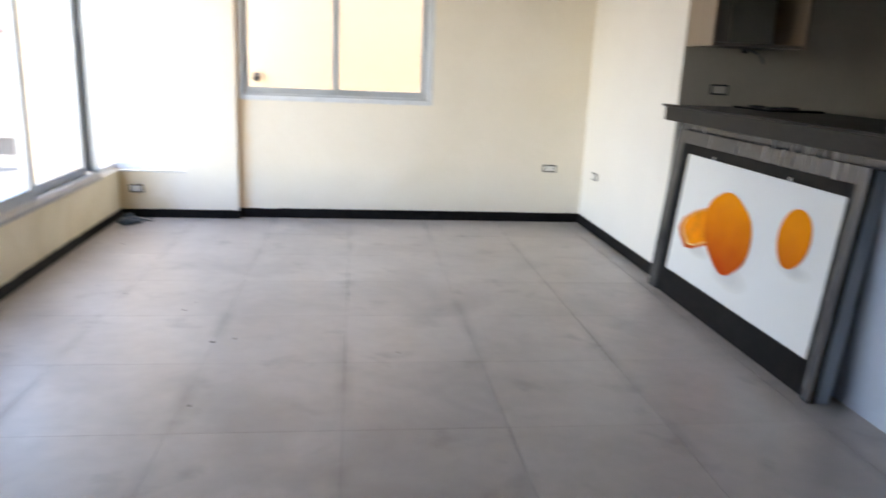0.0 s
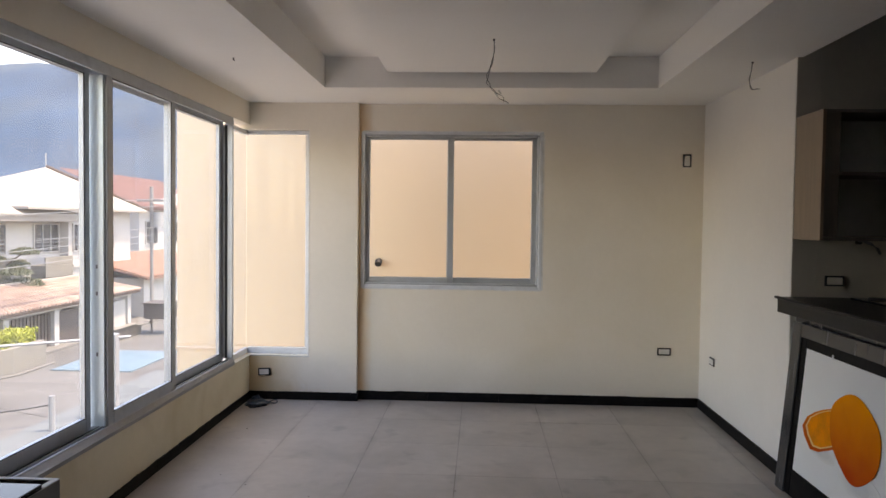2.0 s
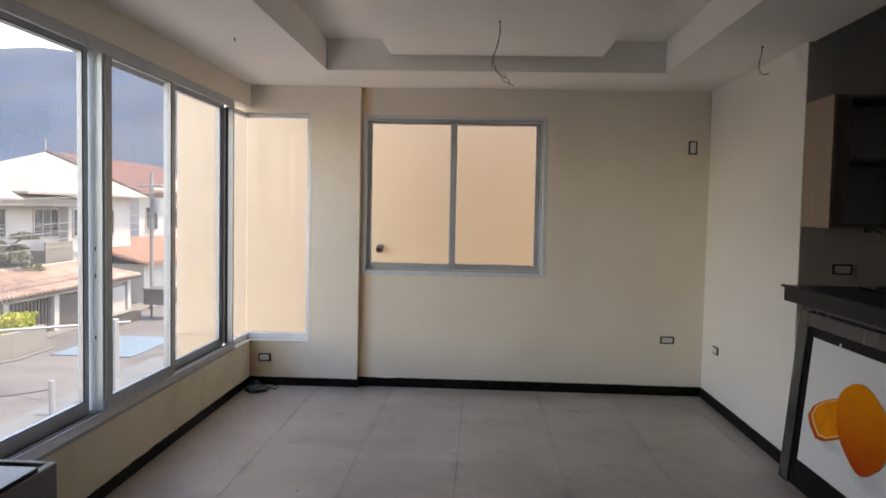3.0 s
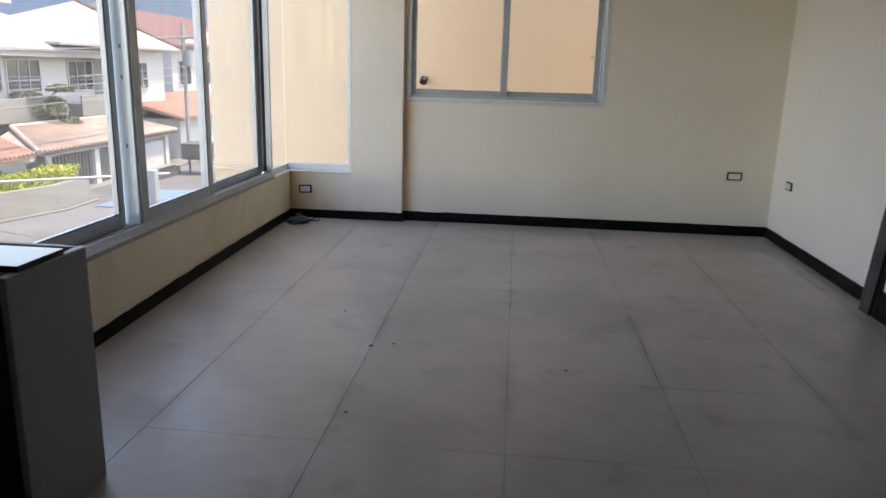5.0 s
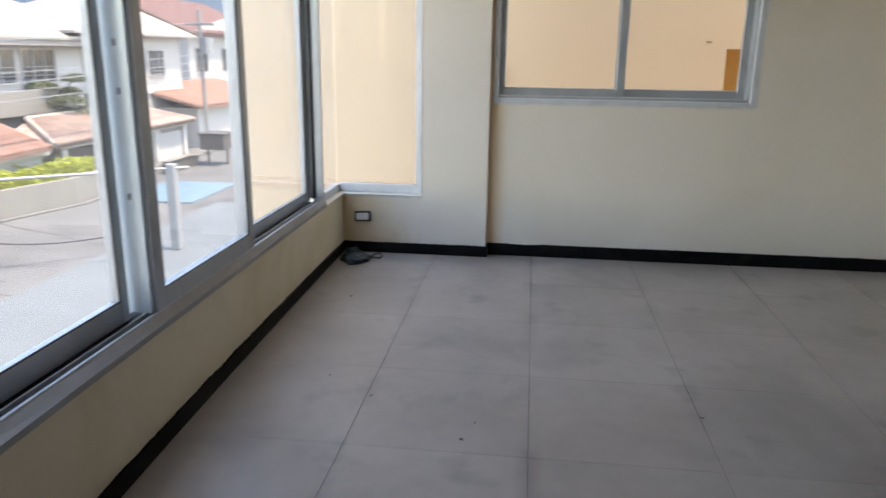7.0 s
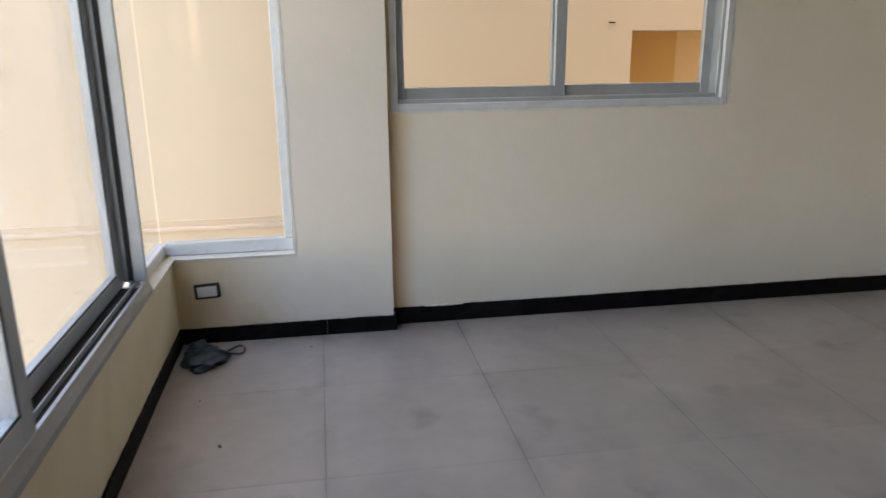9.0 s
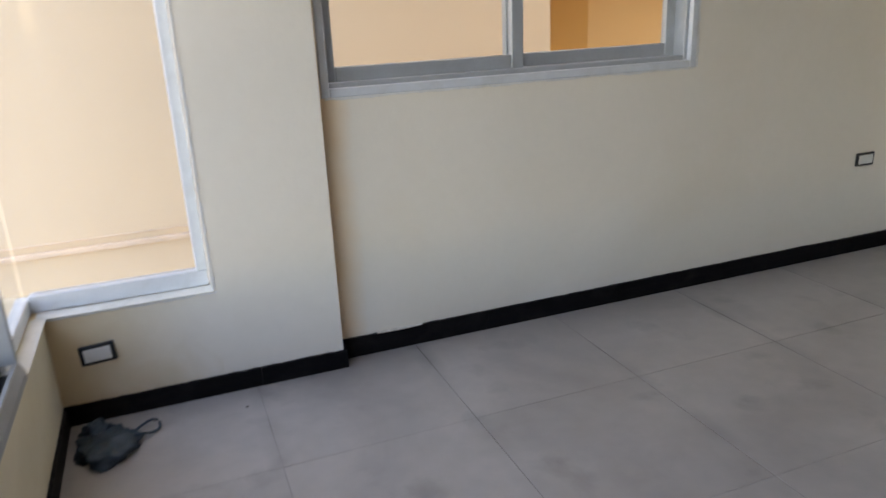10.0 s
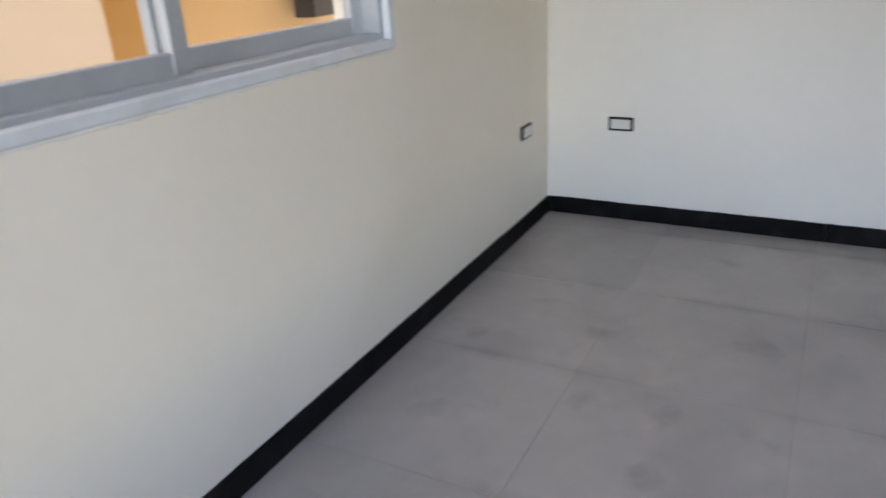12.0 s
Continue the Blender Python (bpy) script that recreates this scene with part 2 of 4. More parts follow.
M_CANVAS = mat("white_canvas_print", (0.80, 0.80, 0.765), 0.55, vary=0.02, scale=3, fine=150, bump=0.04, bump_scale=500)
M_SHADOWPRINT = [mat("printed_soft_grey", (k, k * 0.99, k * 0.93), 0.55, vary=0.05, scale=12, bump=0.0) for k in (0.77, 0.735, 0.70, 0.66)]
M_CAB = mat("grey_laminate_panel", (0.30, 0.30, 0.285), 0.5, vary=0.05, scale=4, fine=60, bump=0.02, stain=(0.22, 0.215, 0.2), stain_amount=0.3, stain_scale=3)
M_CABEDGE = mat("white_laminate_edge", (0.70, 0.69, 0.66), 0.45, vary=0.06, bump=0.02)
M_BLACKGLASS = mat("black_glass", (0.010, 0.012, 0.016), 0.09, spec=0.28, vary=0.1, bump=0.0, rough_vary=0.03)
M_BLACK = mat("black_board", (0.012, 0.012, 0.013), 0.55, vary=0.2, bump=0.02)
M_BAG = mat("teal_plastic_bag", (0.020, 0.040, 0.060), 0.42, vary=0.35, scale=14, fine=60, bump=0.35, bump_scale=45)
M_CORD = mat("grey_electric_cable", (0.09, 0.085, 0.08), 0.5, vary=0.1, bump=0.0)
M_CHIP = mat("chipped_plaster", (0.80, 0.75, 0.66), 0.85, vary=0.25, scale=40, bump=0.2)
M_PEACH = mat("peach_stucco", (0.71, 0.568, 0.408), 0.85, vary=0.03, scale=0.7, fine=18, bump=0.05, bump_scale=45)
# Darker copy of the peach stucco: shade under the overhang as colour.
M_OCHRESHADE = mat("shaded_ochre_stucco", (0.62, 0.36, 0.13), 0.85, vary=0.06, scale=1.5, fine=18, bump=0.15, bump_scale=45)
M_PEACHDEEP = mat("deep_peach_stucco", (0.76, 0.52, 0.27), 0.85, vary=0.05, scale=1.5, fine=18, bump=0.15, bump_scale=45)
M_LEDGE = mat("pale_stone_ledge", (0.74, 0.58, 0.44), 0.8, vary=0.12, scale=8, fine=40, bump=0.15, stain=(0.4, 0.34, 0.28), stain_amount=0.5, stain_scale=5)
M_WHITEHOUSE = mat("white_house_render", (0.36, 0.355, 0.345), 0.85, vary=0.07, scale=0.6, fine=6, bump=0.06, bump_scale=14, stain=(0.30, 0.29, 0.275), stain_amount=0.5, stain_scale=0.5)
M_PLANTER = mat("grey_cement_render", (0.155, 0.15, 0.135), 0.9, vary=0.12, scale=0.8, fine=8, bump=0.06, stain=(0.12, 0.12, 0.115), stain_amount=0.6, stain_scale=0.7)
M_CREAMROOF = mat("pale_cement_roof", (0.235, 0.22, 0.20), 0.85, vary=0.12, scale=0.5, fine=5, bump=0.1, bump_scale=9, stain=(0.19, 0.165, 0.145), stain_amount=0.6, stain_scale=0.6)
M_TERRA = mat("terracotta_tile", (0.215, 0.12, 0.092), 0.8, vary=0.22, scale=1.3, fine=9, bump=0.1, bump_scale=20, stain=(0.22, 0.165, 0.14), stain_amount=0.8, stain_scale=0.9, per_object=0.12)
M_PINKTILE = mat("weathered_pink_barrel_tile", (0.30, 0.225, 0.19), 0.85, vary=0.3, scale=1.3, fine=9, bump=0.1, bump_scale=20, stain=(0.20, 0.13, 0.105), stain_amount=0.8, stain_scale=1.1)
M_TILEGAP = mat("dark_mortar_under_tiles", (0.07, 0.05, 0.042), 0.9, vary=0.2, bump=0.0)
M_REDROOF = mat("dark_red_roof_tile", (0.115, 0.06, 0.056), 0.8, vary=0.18, scale=1.0, fine=9, bump=0.08, bump_scale=12, per_object=0.1)
M_ROAD = mat("pale_concrete_road", (0.088, 0.090, 0.089), 0.9, vary=0.22, scale=0.35, fine=3, bump=0.1, bump_scale=20, stain=(0.042, 0.042, 0.041), stain_amount=0.8, stain_scale=0.3)
M_CRACK = mat("tarred_joint", (0.022, 0.021, 0.02), 0.9, vary=0.3, scale=3, bump=0.1)
M_PAVE = mat("pale_pavement", (0.12, 0.119, 0.114), 0.9, vary=0.14, scale=0.6, fine=5, bump=0.1, bump_scale=18)
# Kept much paler than the road so the unseen slab reflects sunlight indoors.
M_BOUNCESLAB = mat("pale_bounce_concrete", (0.42, 0.40, 0.37), 0.85, vary=0.14, scale=0.6, fine=5, bump=0.1, bump_scale=18)
M_SLAB = mat("pale_blue_terrace", (0.088, 0.105, 0.112), 0.8, vary=0.14, scale=0.8, fine=8, bump=0.06)
M_DARKWIN = mat("dark_window_pane", (0.03, 0.033, 0.036), 0.15, vary=0.2, scale=1, bump=0.0)
M_GATE = mat("brown_gate_metal", (0.06, 0.048, 0.043), 0.55, vary=0.2, scale=2, bump=0.02)
M_STEEL = mat("painted_steel", (0.24, 0.25, 0.26), 0.5, metal=0.3, vary=0.1, bump=0.02)
M_POLE = mat("concrete_pole", (0.19, 0.185, 0.18), 0.85, vary=0.1, scale=3, bump=0.1)
M_LEAF = mat("hedge_leaf", (0.24, 0.27, 0.025), 0.6, vary=0.5, scale=5, fine=30, bump=0.0, per_object=0.1)
M_PALM = mat("dark_garden_leaf", (0.085, 0.10, 0.055), 0.6, vary=0.4, scale=4, fine=20, bump=0.0)
# Forest green shifted to blue: air haze painted into the base colour.
M_HAZYFOREST = mat("haze_tinted_forest", (0.019, 0.045, 0.082), 0.95, vary=0.35, scale=0.012, fine=0.12, bump=0.0, stain=(0.042, 0.060, 0.072), stain_amount=0.8, stain_scale=0.006)
M_BLUETARP = mat("blue_tarpaulin", (0.085, 0.145, 0.185), 0.5, vary=0.15, scale=2, bump=0.1, bump_scale=8)
M_CARBODY = mat("dark_wet_stone", (0.05, 0.047, 0.045), 0.7, vary=0.3, scale=3, bump=0.2, bump_scale=9)


def fruit_mat(name, low, high, z0, z1):
    m = mat(name, high, 0.6, spec=0.12, vary=0.06, scale=20, fine=120, bump=0.02)
    nt = m.node_tree
    n, lk = nt.nodes.new, nt.links.new
    geo, sep, mr, mx = n("ShaderNodeNewGeometry"), n("ShaderNodeSeparateXYZ"), n("ShaderNodeMapRange"), n("ShaderNodeMix")
    no = n("ShaderNodeTexNoise")
    no.inputs["Scale"].default_value = 9
    lk(geo.outputs["Position"], no.inputs["Vector"])
    lk(geo.outputs["Position"], sep.inputs[0])
    add = n("ShaderNodeMath")
    add.operation = "MULTIPLY_ADD"
    add.inputs[1].default_value = 0.12
    lk(no.outputs["Fac"], add.inputs[0])
    lk(sep.outputs["Z"], add.inputs[2])
    mr.inputs["From Min"].default_value, mr.inputs["From Max"].default_value = z0 + 0.06, z1 + 0.06
    lk(add.outputs[0], mr.inputs["Value"])
    mx.data_type = "RGBA"
    mx.inputs["A"].default_value, mx.inputs["B"].default_value = (*low, 1), (*high, 1)
    lk(mr.outputs["Result"], mx.inputs["Factor"])
    lk(mx.outputs["Result"], nt.nodes["Principled BSDF"].inputs["Base Color"])
    return m


# ---- mesh helpers ----
def box(bm, x0, y0, z0, x1, y1, z1):
    v = [bm.verts.new(p) for p in ((x0, y0, z0), (x1, y0, z0), (x1, y1, z0), (x0, y1, z0), (x0, y0, z1), (x1, y0, z1), (x1, y1, z1), (x0, y1, z1))]
    for f in ((3, 2, 1, 0), (4, 5, 6, 7), (0, 1, 5, 4), (1, 2, 6, 5), (2, 3, 7, 6), (3, 0, 4, 7)):
        bm.faces.new([v[i] for i in f])
    return bm


def boxes(*rows, bevel=0.0, seg=1):
    bm = bmesh.new()
    for r in rows:
        box(bm, min(r[0], r[3]), min(r[1], r[4]), min(r[2], r[5]), max(r[0], r[3]), max(r[1], r[4]), max(r[2], r[5]))
    if bevel:
        bmesh.ops.bevel(bm, geom=list(bm.edges), offset=bevel, segments=seg, affect="EDGES", profile=0.6)
    return bm


def part(name, bm, material, parent=None, label="", smooth=False):
    bmesh.ops.recalc_face_normals(bm, faces=bm.faces)
    me = bpy.data.meshes.new(name)
    bm.to_mesh(me)
    bm.free()
    me.materials.append(material)
    if smooth:
        for p in me.polygons:
            p.use_smooth = True
    ob = new(name, me)
    ob.parent = parent
    if label:
        ob["label"] = label
    return ob


def structure(name, bm, material, label=""):
    return tagged(part(name, bm, material), label, name.split("_")[0], kind="structure")


def thing(name, label, category, at=(0, 0, 0), group=""):
    ob = new(name)
    ob.empty_display_size = 0.1
    ob.location = at
    return tagged(ob, label, category, group)


def under(parent, ob):
    """Parent ob and keep its place in the world; the parents here are only moved, never turned."""
    ob.parent = parent
    ob.location = ob.location - parent.location
    return ob


def tube(points, radius, sides=6):
    bm = bmesh.new()
    pts = [Vector(p) for p in points]
    rings = []
    for i, p in enumerate(pts):
        d = (pts[min(i + 1, len(pts) - 1)] - pts[max(i - 1, 0)]).normalized()
        a = d.orthogonal().normalized()
        b = d.cross(a)
        rings.append([bm.verts.new(p + radius * (math.cos(2 * math.pi * k / sides) * a + math.sin(2 * math.pi * k / sides) * b)) for k in range(sides)])
    for r, s in zip(rings, rings[1:]):
        for k in range(sides):
            bm.faces.new((r[k], r[(k + 1) % sides], s[(k + 1) % sides], s[k]))
    bm.faces.new(rings[0][::-1])
    bm.faces.new(rings[-1])
    return bm


def prism(outline, y0, y1, axis="y"):
    """A flat outline of (a, b) pairs drawn out between two places on an axis."""
    bm = bmesh.new()
    def at(a, b, c):
        return {"y": (a, c, b), "x": (c, a, b), "z": (a, b, c)}[axis]
    one = [bm.verts.new(at(a, b, y0)) for a, b in outline]
    two = [bm.verts.new(at(a, b, y1)) for a, b in outline]
    n = len(outline)
    for i in range(n):
        bm.faces.new((one[i], one[(i + 1) % n], two[(i + 1) % n], two[i]))
    bm.faces.new(one)
    bm.faces.new(two[::-1])
    return bm


# ---- the room's shell ----
WIN_Y0, WIN_Y1 = -3.49, -0.455    # sliding window in the street wall
HEAD = 2.315
T = 0.16                          # street wall thickness


def breast_x(y):
    """The room's face of the breast wall: it bows slightly away from the window above it."""
    return 0.0052 * min(COL_Y - y, 3.4) ** 2


TOP_LEAN = 0.5   # the breast wall leans back: share of the bow left at sill height


def bowed_wall(y0, y1, z0, z1, back=-T, steps=8, low=1.0, high=TOP_LEAN):
    """A length of wall whose room face follows breast_x, more at its foot than at its top."""
    face = [y0 + (y1 - y0) * i / steps for i in range(steps + 1)]
    bm = prism([(back, y0)] + [(1.0, y) for y in face] + [(back, y1)], z0, z1, "z")
    for v in bm.verts:
        if v.co.x > 0.5:
            v.co.x = breast_x(v.co.y) * (low if v.co.z < (z0 + z1) / 2 else high)
    return bm


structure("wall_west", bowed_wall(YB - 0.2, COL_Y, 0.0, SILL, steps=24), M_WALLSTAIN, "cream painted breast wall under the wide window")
structure("wall_west_pier", bowed_wall(YB - 0.2, WIN_Y0 - 0.0005, SILL + 0.0005, 3.2, low=TOP_LEAN), M_WALL, "cream painted street wall beside the wide window")
structure("wall_west_head", boxes((-T, WIN_Y0, HEAD, 0, COL_Y, 3.2)), M_WALL, "cream painted wall strip over the wide window")
bm = bmesh.new()
rings = []
for y in (WIN_Y0, -2.9, -2.4, -1.9, -1.4, -0.9, WIN_Y1 - 0.002):
    x = breast_x(y) * TOP_LEAN + 0.006 + 0.0015 * math.sin(9 * y)
    rings.append([bm.verts.new(p) for p in ((-0.0035, y, SILL + 0.040), (x, y, SILL + 0.012), (x, y, SILL - 0.008), (x - 0.003, y, SILL + 0.0005), (-0.0035, y, SILL + 0.0005))])
for r, q in zip(rings, rings[1:]):
    for k in range(5):
        bm.faces.new((r[k], r[(k + 1) % 5], q[(k + 1) % 5], q[k]))
bm.faces.new(rings[0])
bm.faces.new(rings[-1][::-1])
structure("sill_fillet", bm, M_SILL, "sloped grey sill strip under the wide window")
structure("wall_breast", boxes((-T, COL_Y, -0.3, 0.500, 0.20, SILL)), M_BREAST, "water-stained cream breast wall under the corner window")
structure("wall_pillar", boxes((0.500, COL_Y, -0.3, COL_X, 0.20, 3.2)), M_WALL, "cream painted pillar beside the corner window")
structure("wall_lintel", boxes((-T, COL_Y, 2.275, 0.500, 0.20, 3.2)), M_WALL, "cream painted lintel over the corner window")
FX0, FX1, FZ0, FZ1 = COL_X + 0.02, 2.445, 0.965, 2.262
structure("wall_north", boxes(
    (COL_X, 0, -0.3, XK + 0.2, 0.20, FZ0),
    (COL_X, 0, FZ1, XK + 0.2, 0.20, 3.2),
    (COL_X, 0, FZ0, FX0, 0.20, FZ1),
    (FX1, 0, FZ0, XK + 0.2, 0.20, FZ1)), M_WALLSHADE, "cream painted far wall with a sliding window")
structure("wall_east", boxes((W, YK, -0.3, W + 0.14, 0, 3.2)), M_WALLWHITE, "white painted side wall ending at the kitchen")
structure("wall_kitchen", boxes((W + 0.14, YK - 0.003, -0.3, XK, YK + 0.14, 3.2), (W + 0.004, YK - 0.003, -0.3, W + 0.139, YK - 0.0005, 3.2)), M_KWALL, "plain grey kitchen wall")
structure("wall_kitchen_side", boxes((XK, YB - 0.2, -0.3, XK + 0.2, 0, 3.2)), M_KWALL, "grey kitchen side wall")
structure("wall_south", boxes((0, YB - 0.2, -0.3, XK, YB, 3.2)), M_KWALL, "plain grey back wall")

# stepped gypsum ceiling: soffit ring, recess, dropped centre panel
TX0, TX1, TY0, TY1 = 0.78, 3.21, -0.745, -5.6
bm = boxes(
    (0, YB, H, TX0, 0, 3.0), (TX1, YB, H, W + 0.03, 0, 3.0), (TX0, TY0, H, TX1, 0, 3.0), (TX0, YB, H, TX1, TY1, 3.0),
    (TX0, TY1, 2.725, TX1, TY0, 3.0),
    (1.25, TY1 + 0.45, 2.600, 2.755, TY0 - 0.055, 2.725),
    (W + 0.03, YB, 2.80, XK, YK, 3.0))
structure("ceiling", bm, M_CEIL, "white stepped gypsum ceiling with a recess and a dropped panel")
structure("roof_slab", boxes((-T - 0.25, YB - 0.2, 3.2, XK + 0.2, 0.35, 3.4)), M_WHITEHOUSE, "plain concrete roof slab over the room")
structure("floor", boxes((-T, YB, -0.3, XK, 0, -0.0015)), M_GROUT, "grey grout bed under the floor tiles")

# ---- sliding window in the street wall ----
def rect_frame(axis, c0, c1, a0, a1, b0, b1, wa, wb_low, wb_high, bevel=0.003):
    """Four members of a frame in a plane across an axis, with depth c0 to c1; a runs along the wall, b up."""
    rows = [(a0, a0 + wa, b0, b1), (a1 - wa, a1, b0, b1), (a0 + wa, a1 - wa, b0, b0 + wb_low), (a0 + wa, a1 - wa, b1 - wb_high, b1)]
    if axis == "x":
        return boxes(*[(c0, r[0], r[2], c1, r[1], r[3]) for r in rows], bevel=bevel)
    return boxes(*[(r[0], c0, r[2], r[1], c1, r[3]) for r in rows], bevel=bevel)


def pane(axis, c, a0, a1, b0, b1, parent, mtl=None):
    mtl = mtl or M_GLASS
    if axis == "x":
        ob = part("pane", boxes((c - 0.003, a0, b0, c + 0.003, a1, b1)), mtl, parent)
    else:
        ob = part("pane", boxes((a0, c - 0.003, b0, a1, c + 0.003, b1)), mtl, parent)
    ob.visible_shadow = False
    return ob


w1 = tagged(new("window_1"), "wide grey aluminium sliding window overlooking the street", "window", kind="structure")
# bottom track with two grooves, head, end jambs
part("bottom_track", boxes(
    (-0.150, WIN_Y0, SILL, -0.004, WIN_Y1, SILL + 0.022),
    (-0.016, WIN_Y0, SILL + 0.022, -0.004, WIN_Y1, SILL + 0.044),
    (-0.050, WIN_Y0, SILL + 0.022, -0.044, WIN_Y1, SILL + 0.040),
    (-0.098, WIN_Y0, SILL + 0.022, -0.092, WIN_Y1, SILL + 0.040),
    (-0.150, WIN_Y0, SILL + 0.022, -0.140, WIN_Y1, SILL + 0.044), bevel=0.0015), M_ALU, w1)
part("head_track", boxes(
    (-0.150, WIN_Y0, HEAD - 0.022, -0.006, WIN_Y1, HEAD),
    (-0.016, WIN_Y0, HEAD - 0.060, -0.0025, WIN_Y1, HEAD - 0.022),
    (-0.098, WIN_Y0, HEAD - 0.050, -0.092, WIN_Y1, HEAD - 0.022),
    (-0.150, WIN_Y0, HEAD - 0.060, -0.140, WIN_Y1, HEAD - 0.022), bevel=0.0015), M_ALU, w1)
part("jamb", boxes((-0.083, WIN_Y1 - 0.022, SILL + 0.044, -0.004, WIN_Y1, HEAD - 0.060), bevel=0.002), M_ALU, w1)
part("jamb", boxes((-0.150, WIN_Y0, SILL + 0.044, -0.004, WIN_Y0 + 0.030, HEAD - 0.060), bevel=0.002), M_ALU, w1)
Z0, Z1 = SILL + 0.030, HEAD - 0.0225
# fixed lights stand at the room's side, sliding sashes in the outer groove
for name, c0, c1, a0, a1, wl, wz in (
        ("fixed_light", -0.040, -0.006, -2.385, -1.535, 0.060, 0.078),
        ("sliding_sash", -0.112, -0.078, -3.372, -2.425, 0.046, 0.074),
        ("sliding_sash", -0.118, -0.084, -1.462, -0.462, 0.072, 0.055)):
    sash = part(name, rect_frame("x", c0, c1, a0, a1, Z0, Z1, wl, wz, 0.045), M_ALU, w1)
    pane("x", (c0 + c1) / 2, a0 + wl - 0.008, a1 - wl + 0.008, Z0 + wz - 0.008, Z1 - 0.04, sash, M_GLASSDUST)
    part("seal", rect_frame("x", c1 - 0.006, c1 - 0.001, a0 + wl - 0.005, a1 - wl + 0.005, Z0 + wz - 0.005, Z1 - 0.040, 0.007, 0.007, 0.007, bevel=0), M_SEAL, sash)
# pale post between the fixed light and the open groove
part("post", boxes((-0.115, -2.402, SILL + 0.0445, -0.0175, -2.3855, HEAD - 0.061), bevel=0.002), M_POST, w1, "polished pale aluminium edge post")
for z in (0.80, 1.12, 1.26):
    part("latch", boxes((-0.060, -2.405, z - 0.010, -0.050, -2.4022, z + 0.010), bevel=0.001), M_STEEL, w1, "small grey latch plate")
part("seal", boxes((-0.064, WIN_Y1 - 0.027, SILL + 0.05, -0.046, WIN_Y1 - 0.0222, HEAD - 0.06)), M_SEAL, w1)
# thin black strips over the floors of the two room-side grooves
for x0, x1 in ((-0.0435, -0.0165), (-0.0915, -0.0505)):
    part("groove_strip", boxes((x0, WIN_Y0 + 0.03, SILL + 0.0222, x1, WIN_Y1 - 0.03, SILL + 0.0235)), M_SEAL, w1)
for y in (-3.30, -2.93):
    part("screw", boxes((-0.034, y - 0.004, SILL + 0.0237, -0.026, y + 0.004, SILL + 0.030), bevel=0.001), M_ALUW, w1)

# ---- corner window: two fixed panes meeting without a post ----
w2 = tagged(new("window_2"), "glazed corner window with thin white frame", "window", kind="structure")
CZ0, CZ1 = SILL + 0.004, 2.272
part("frame_rail", boxes((-0.075, WIN_Y1 + 0.004, CZ0, -0.035, 0.03, CZ0 + 0.045), bevel=0.003), M_ALUW, w2)
part("frame_rail", boxes((-0.075, WIN_Y1 + 0.004, CZ1 - 0.035, -0.035, 0.03, CZ1), bevel=0.003), M_ALUW, w2)
part("frame_rail", boxes((-0.034, -0.012, CZ0, 0.496, 0.034, CZ0 + 0.055), bevel=0.003), M_ALUW, w2)
part("frame_rail", boxes((-0.034, -0.012, CZ1 - 0.030, 0.496, 0.034, CZ1), bevel=0.003), M_ALUW, w2)
part("frame_stile", boxes((0.462, -0.016, CZ0 + 0.056, 0.497, 0.036, CZ1 - 0.031), bevel=0.003), M_ALUW, w2)
part("frame_stile", boxes((-0.073, WIN_Y1 + 0.004, CZ0 + 0.046, -0.037, WIN_Y1 + 0.032, CZ1 - 0.036), bevel=0.003), M_ALUW, w2)
pane("x", -0.055, WIN_Y1 + 0.03, 0.004, CZ0 + 0.03, CZ1 - 0.02, w2, M_GLASSDUST)
pane("y", 0.010, -0.050, 0.47, CZ0 + 0.04, CZ1 - 0.02, w2, M_GLASSDUST)
tagged(part("sill_strip", boxes((-0.034, WIN_Y1 + 0.002, SILL, 0.012, COL_Y, SILL + 0.004), (-0.02, COL_Y - 0.012, SILL, 0.505, -0.013, SILL + 0.004), bevel=0.001), M_PLASTER),
       "rough plaster edge of the corner window sill", "sill", kind="structure")

# ---- sliding window in the far wall ----
w3 = tagged(new("window_3"), "grey aluminium two-pane sliding window in the far wall", "window", kind="structure")
part("casing", rect_frame("y", -0.004, 0.020, FX0 - 0.002, FX1 + 0.012, FZ0 - 0.012, FZ1 + 0.010, 0.030, 0.030, 0.022), M_ALUW, w3)
part("outer_frame", rect_frame("y", 0.021, 0.130, FX0, FX1, FZ0, FZ1, 0.032, 0.034, 0.030), M_ALU, w3)
for c0, c1, a0, a1 in ((0.050, 0.080, 0.950, 1.712), (0.085, 0.115, 1.655, 2.420)):
    sash = part("sliding_sash", rect_frame("y", c0, c1, a0, a1, FZ0 + 0.030, FZ1 - 0.024, 0.050, 0.052, 0.028), M_ALU, w3)
    pane("y", (c0 + c1) / 2, a0 + 0.045, a1 - 0.045, FZ0 + 0.075, FZ1 - 0.045, sash)

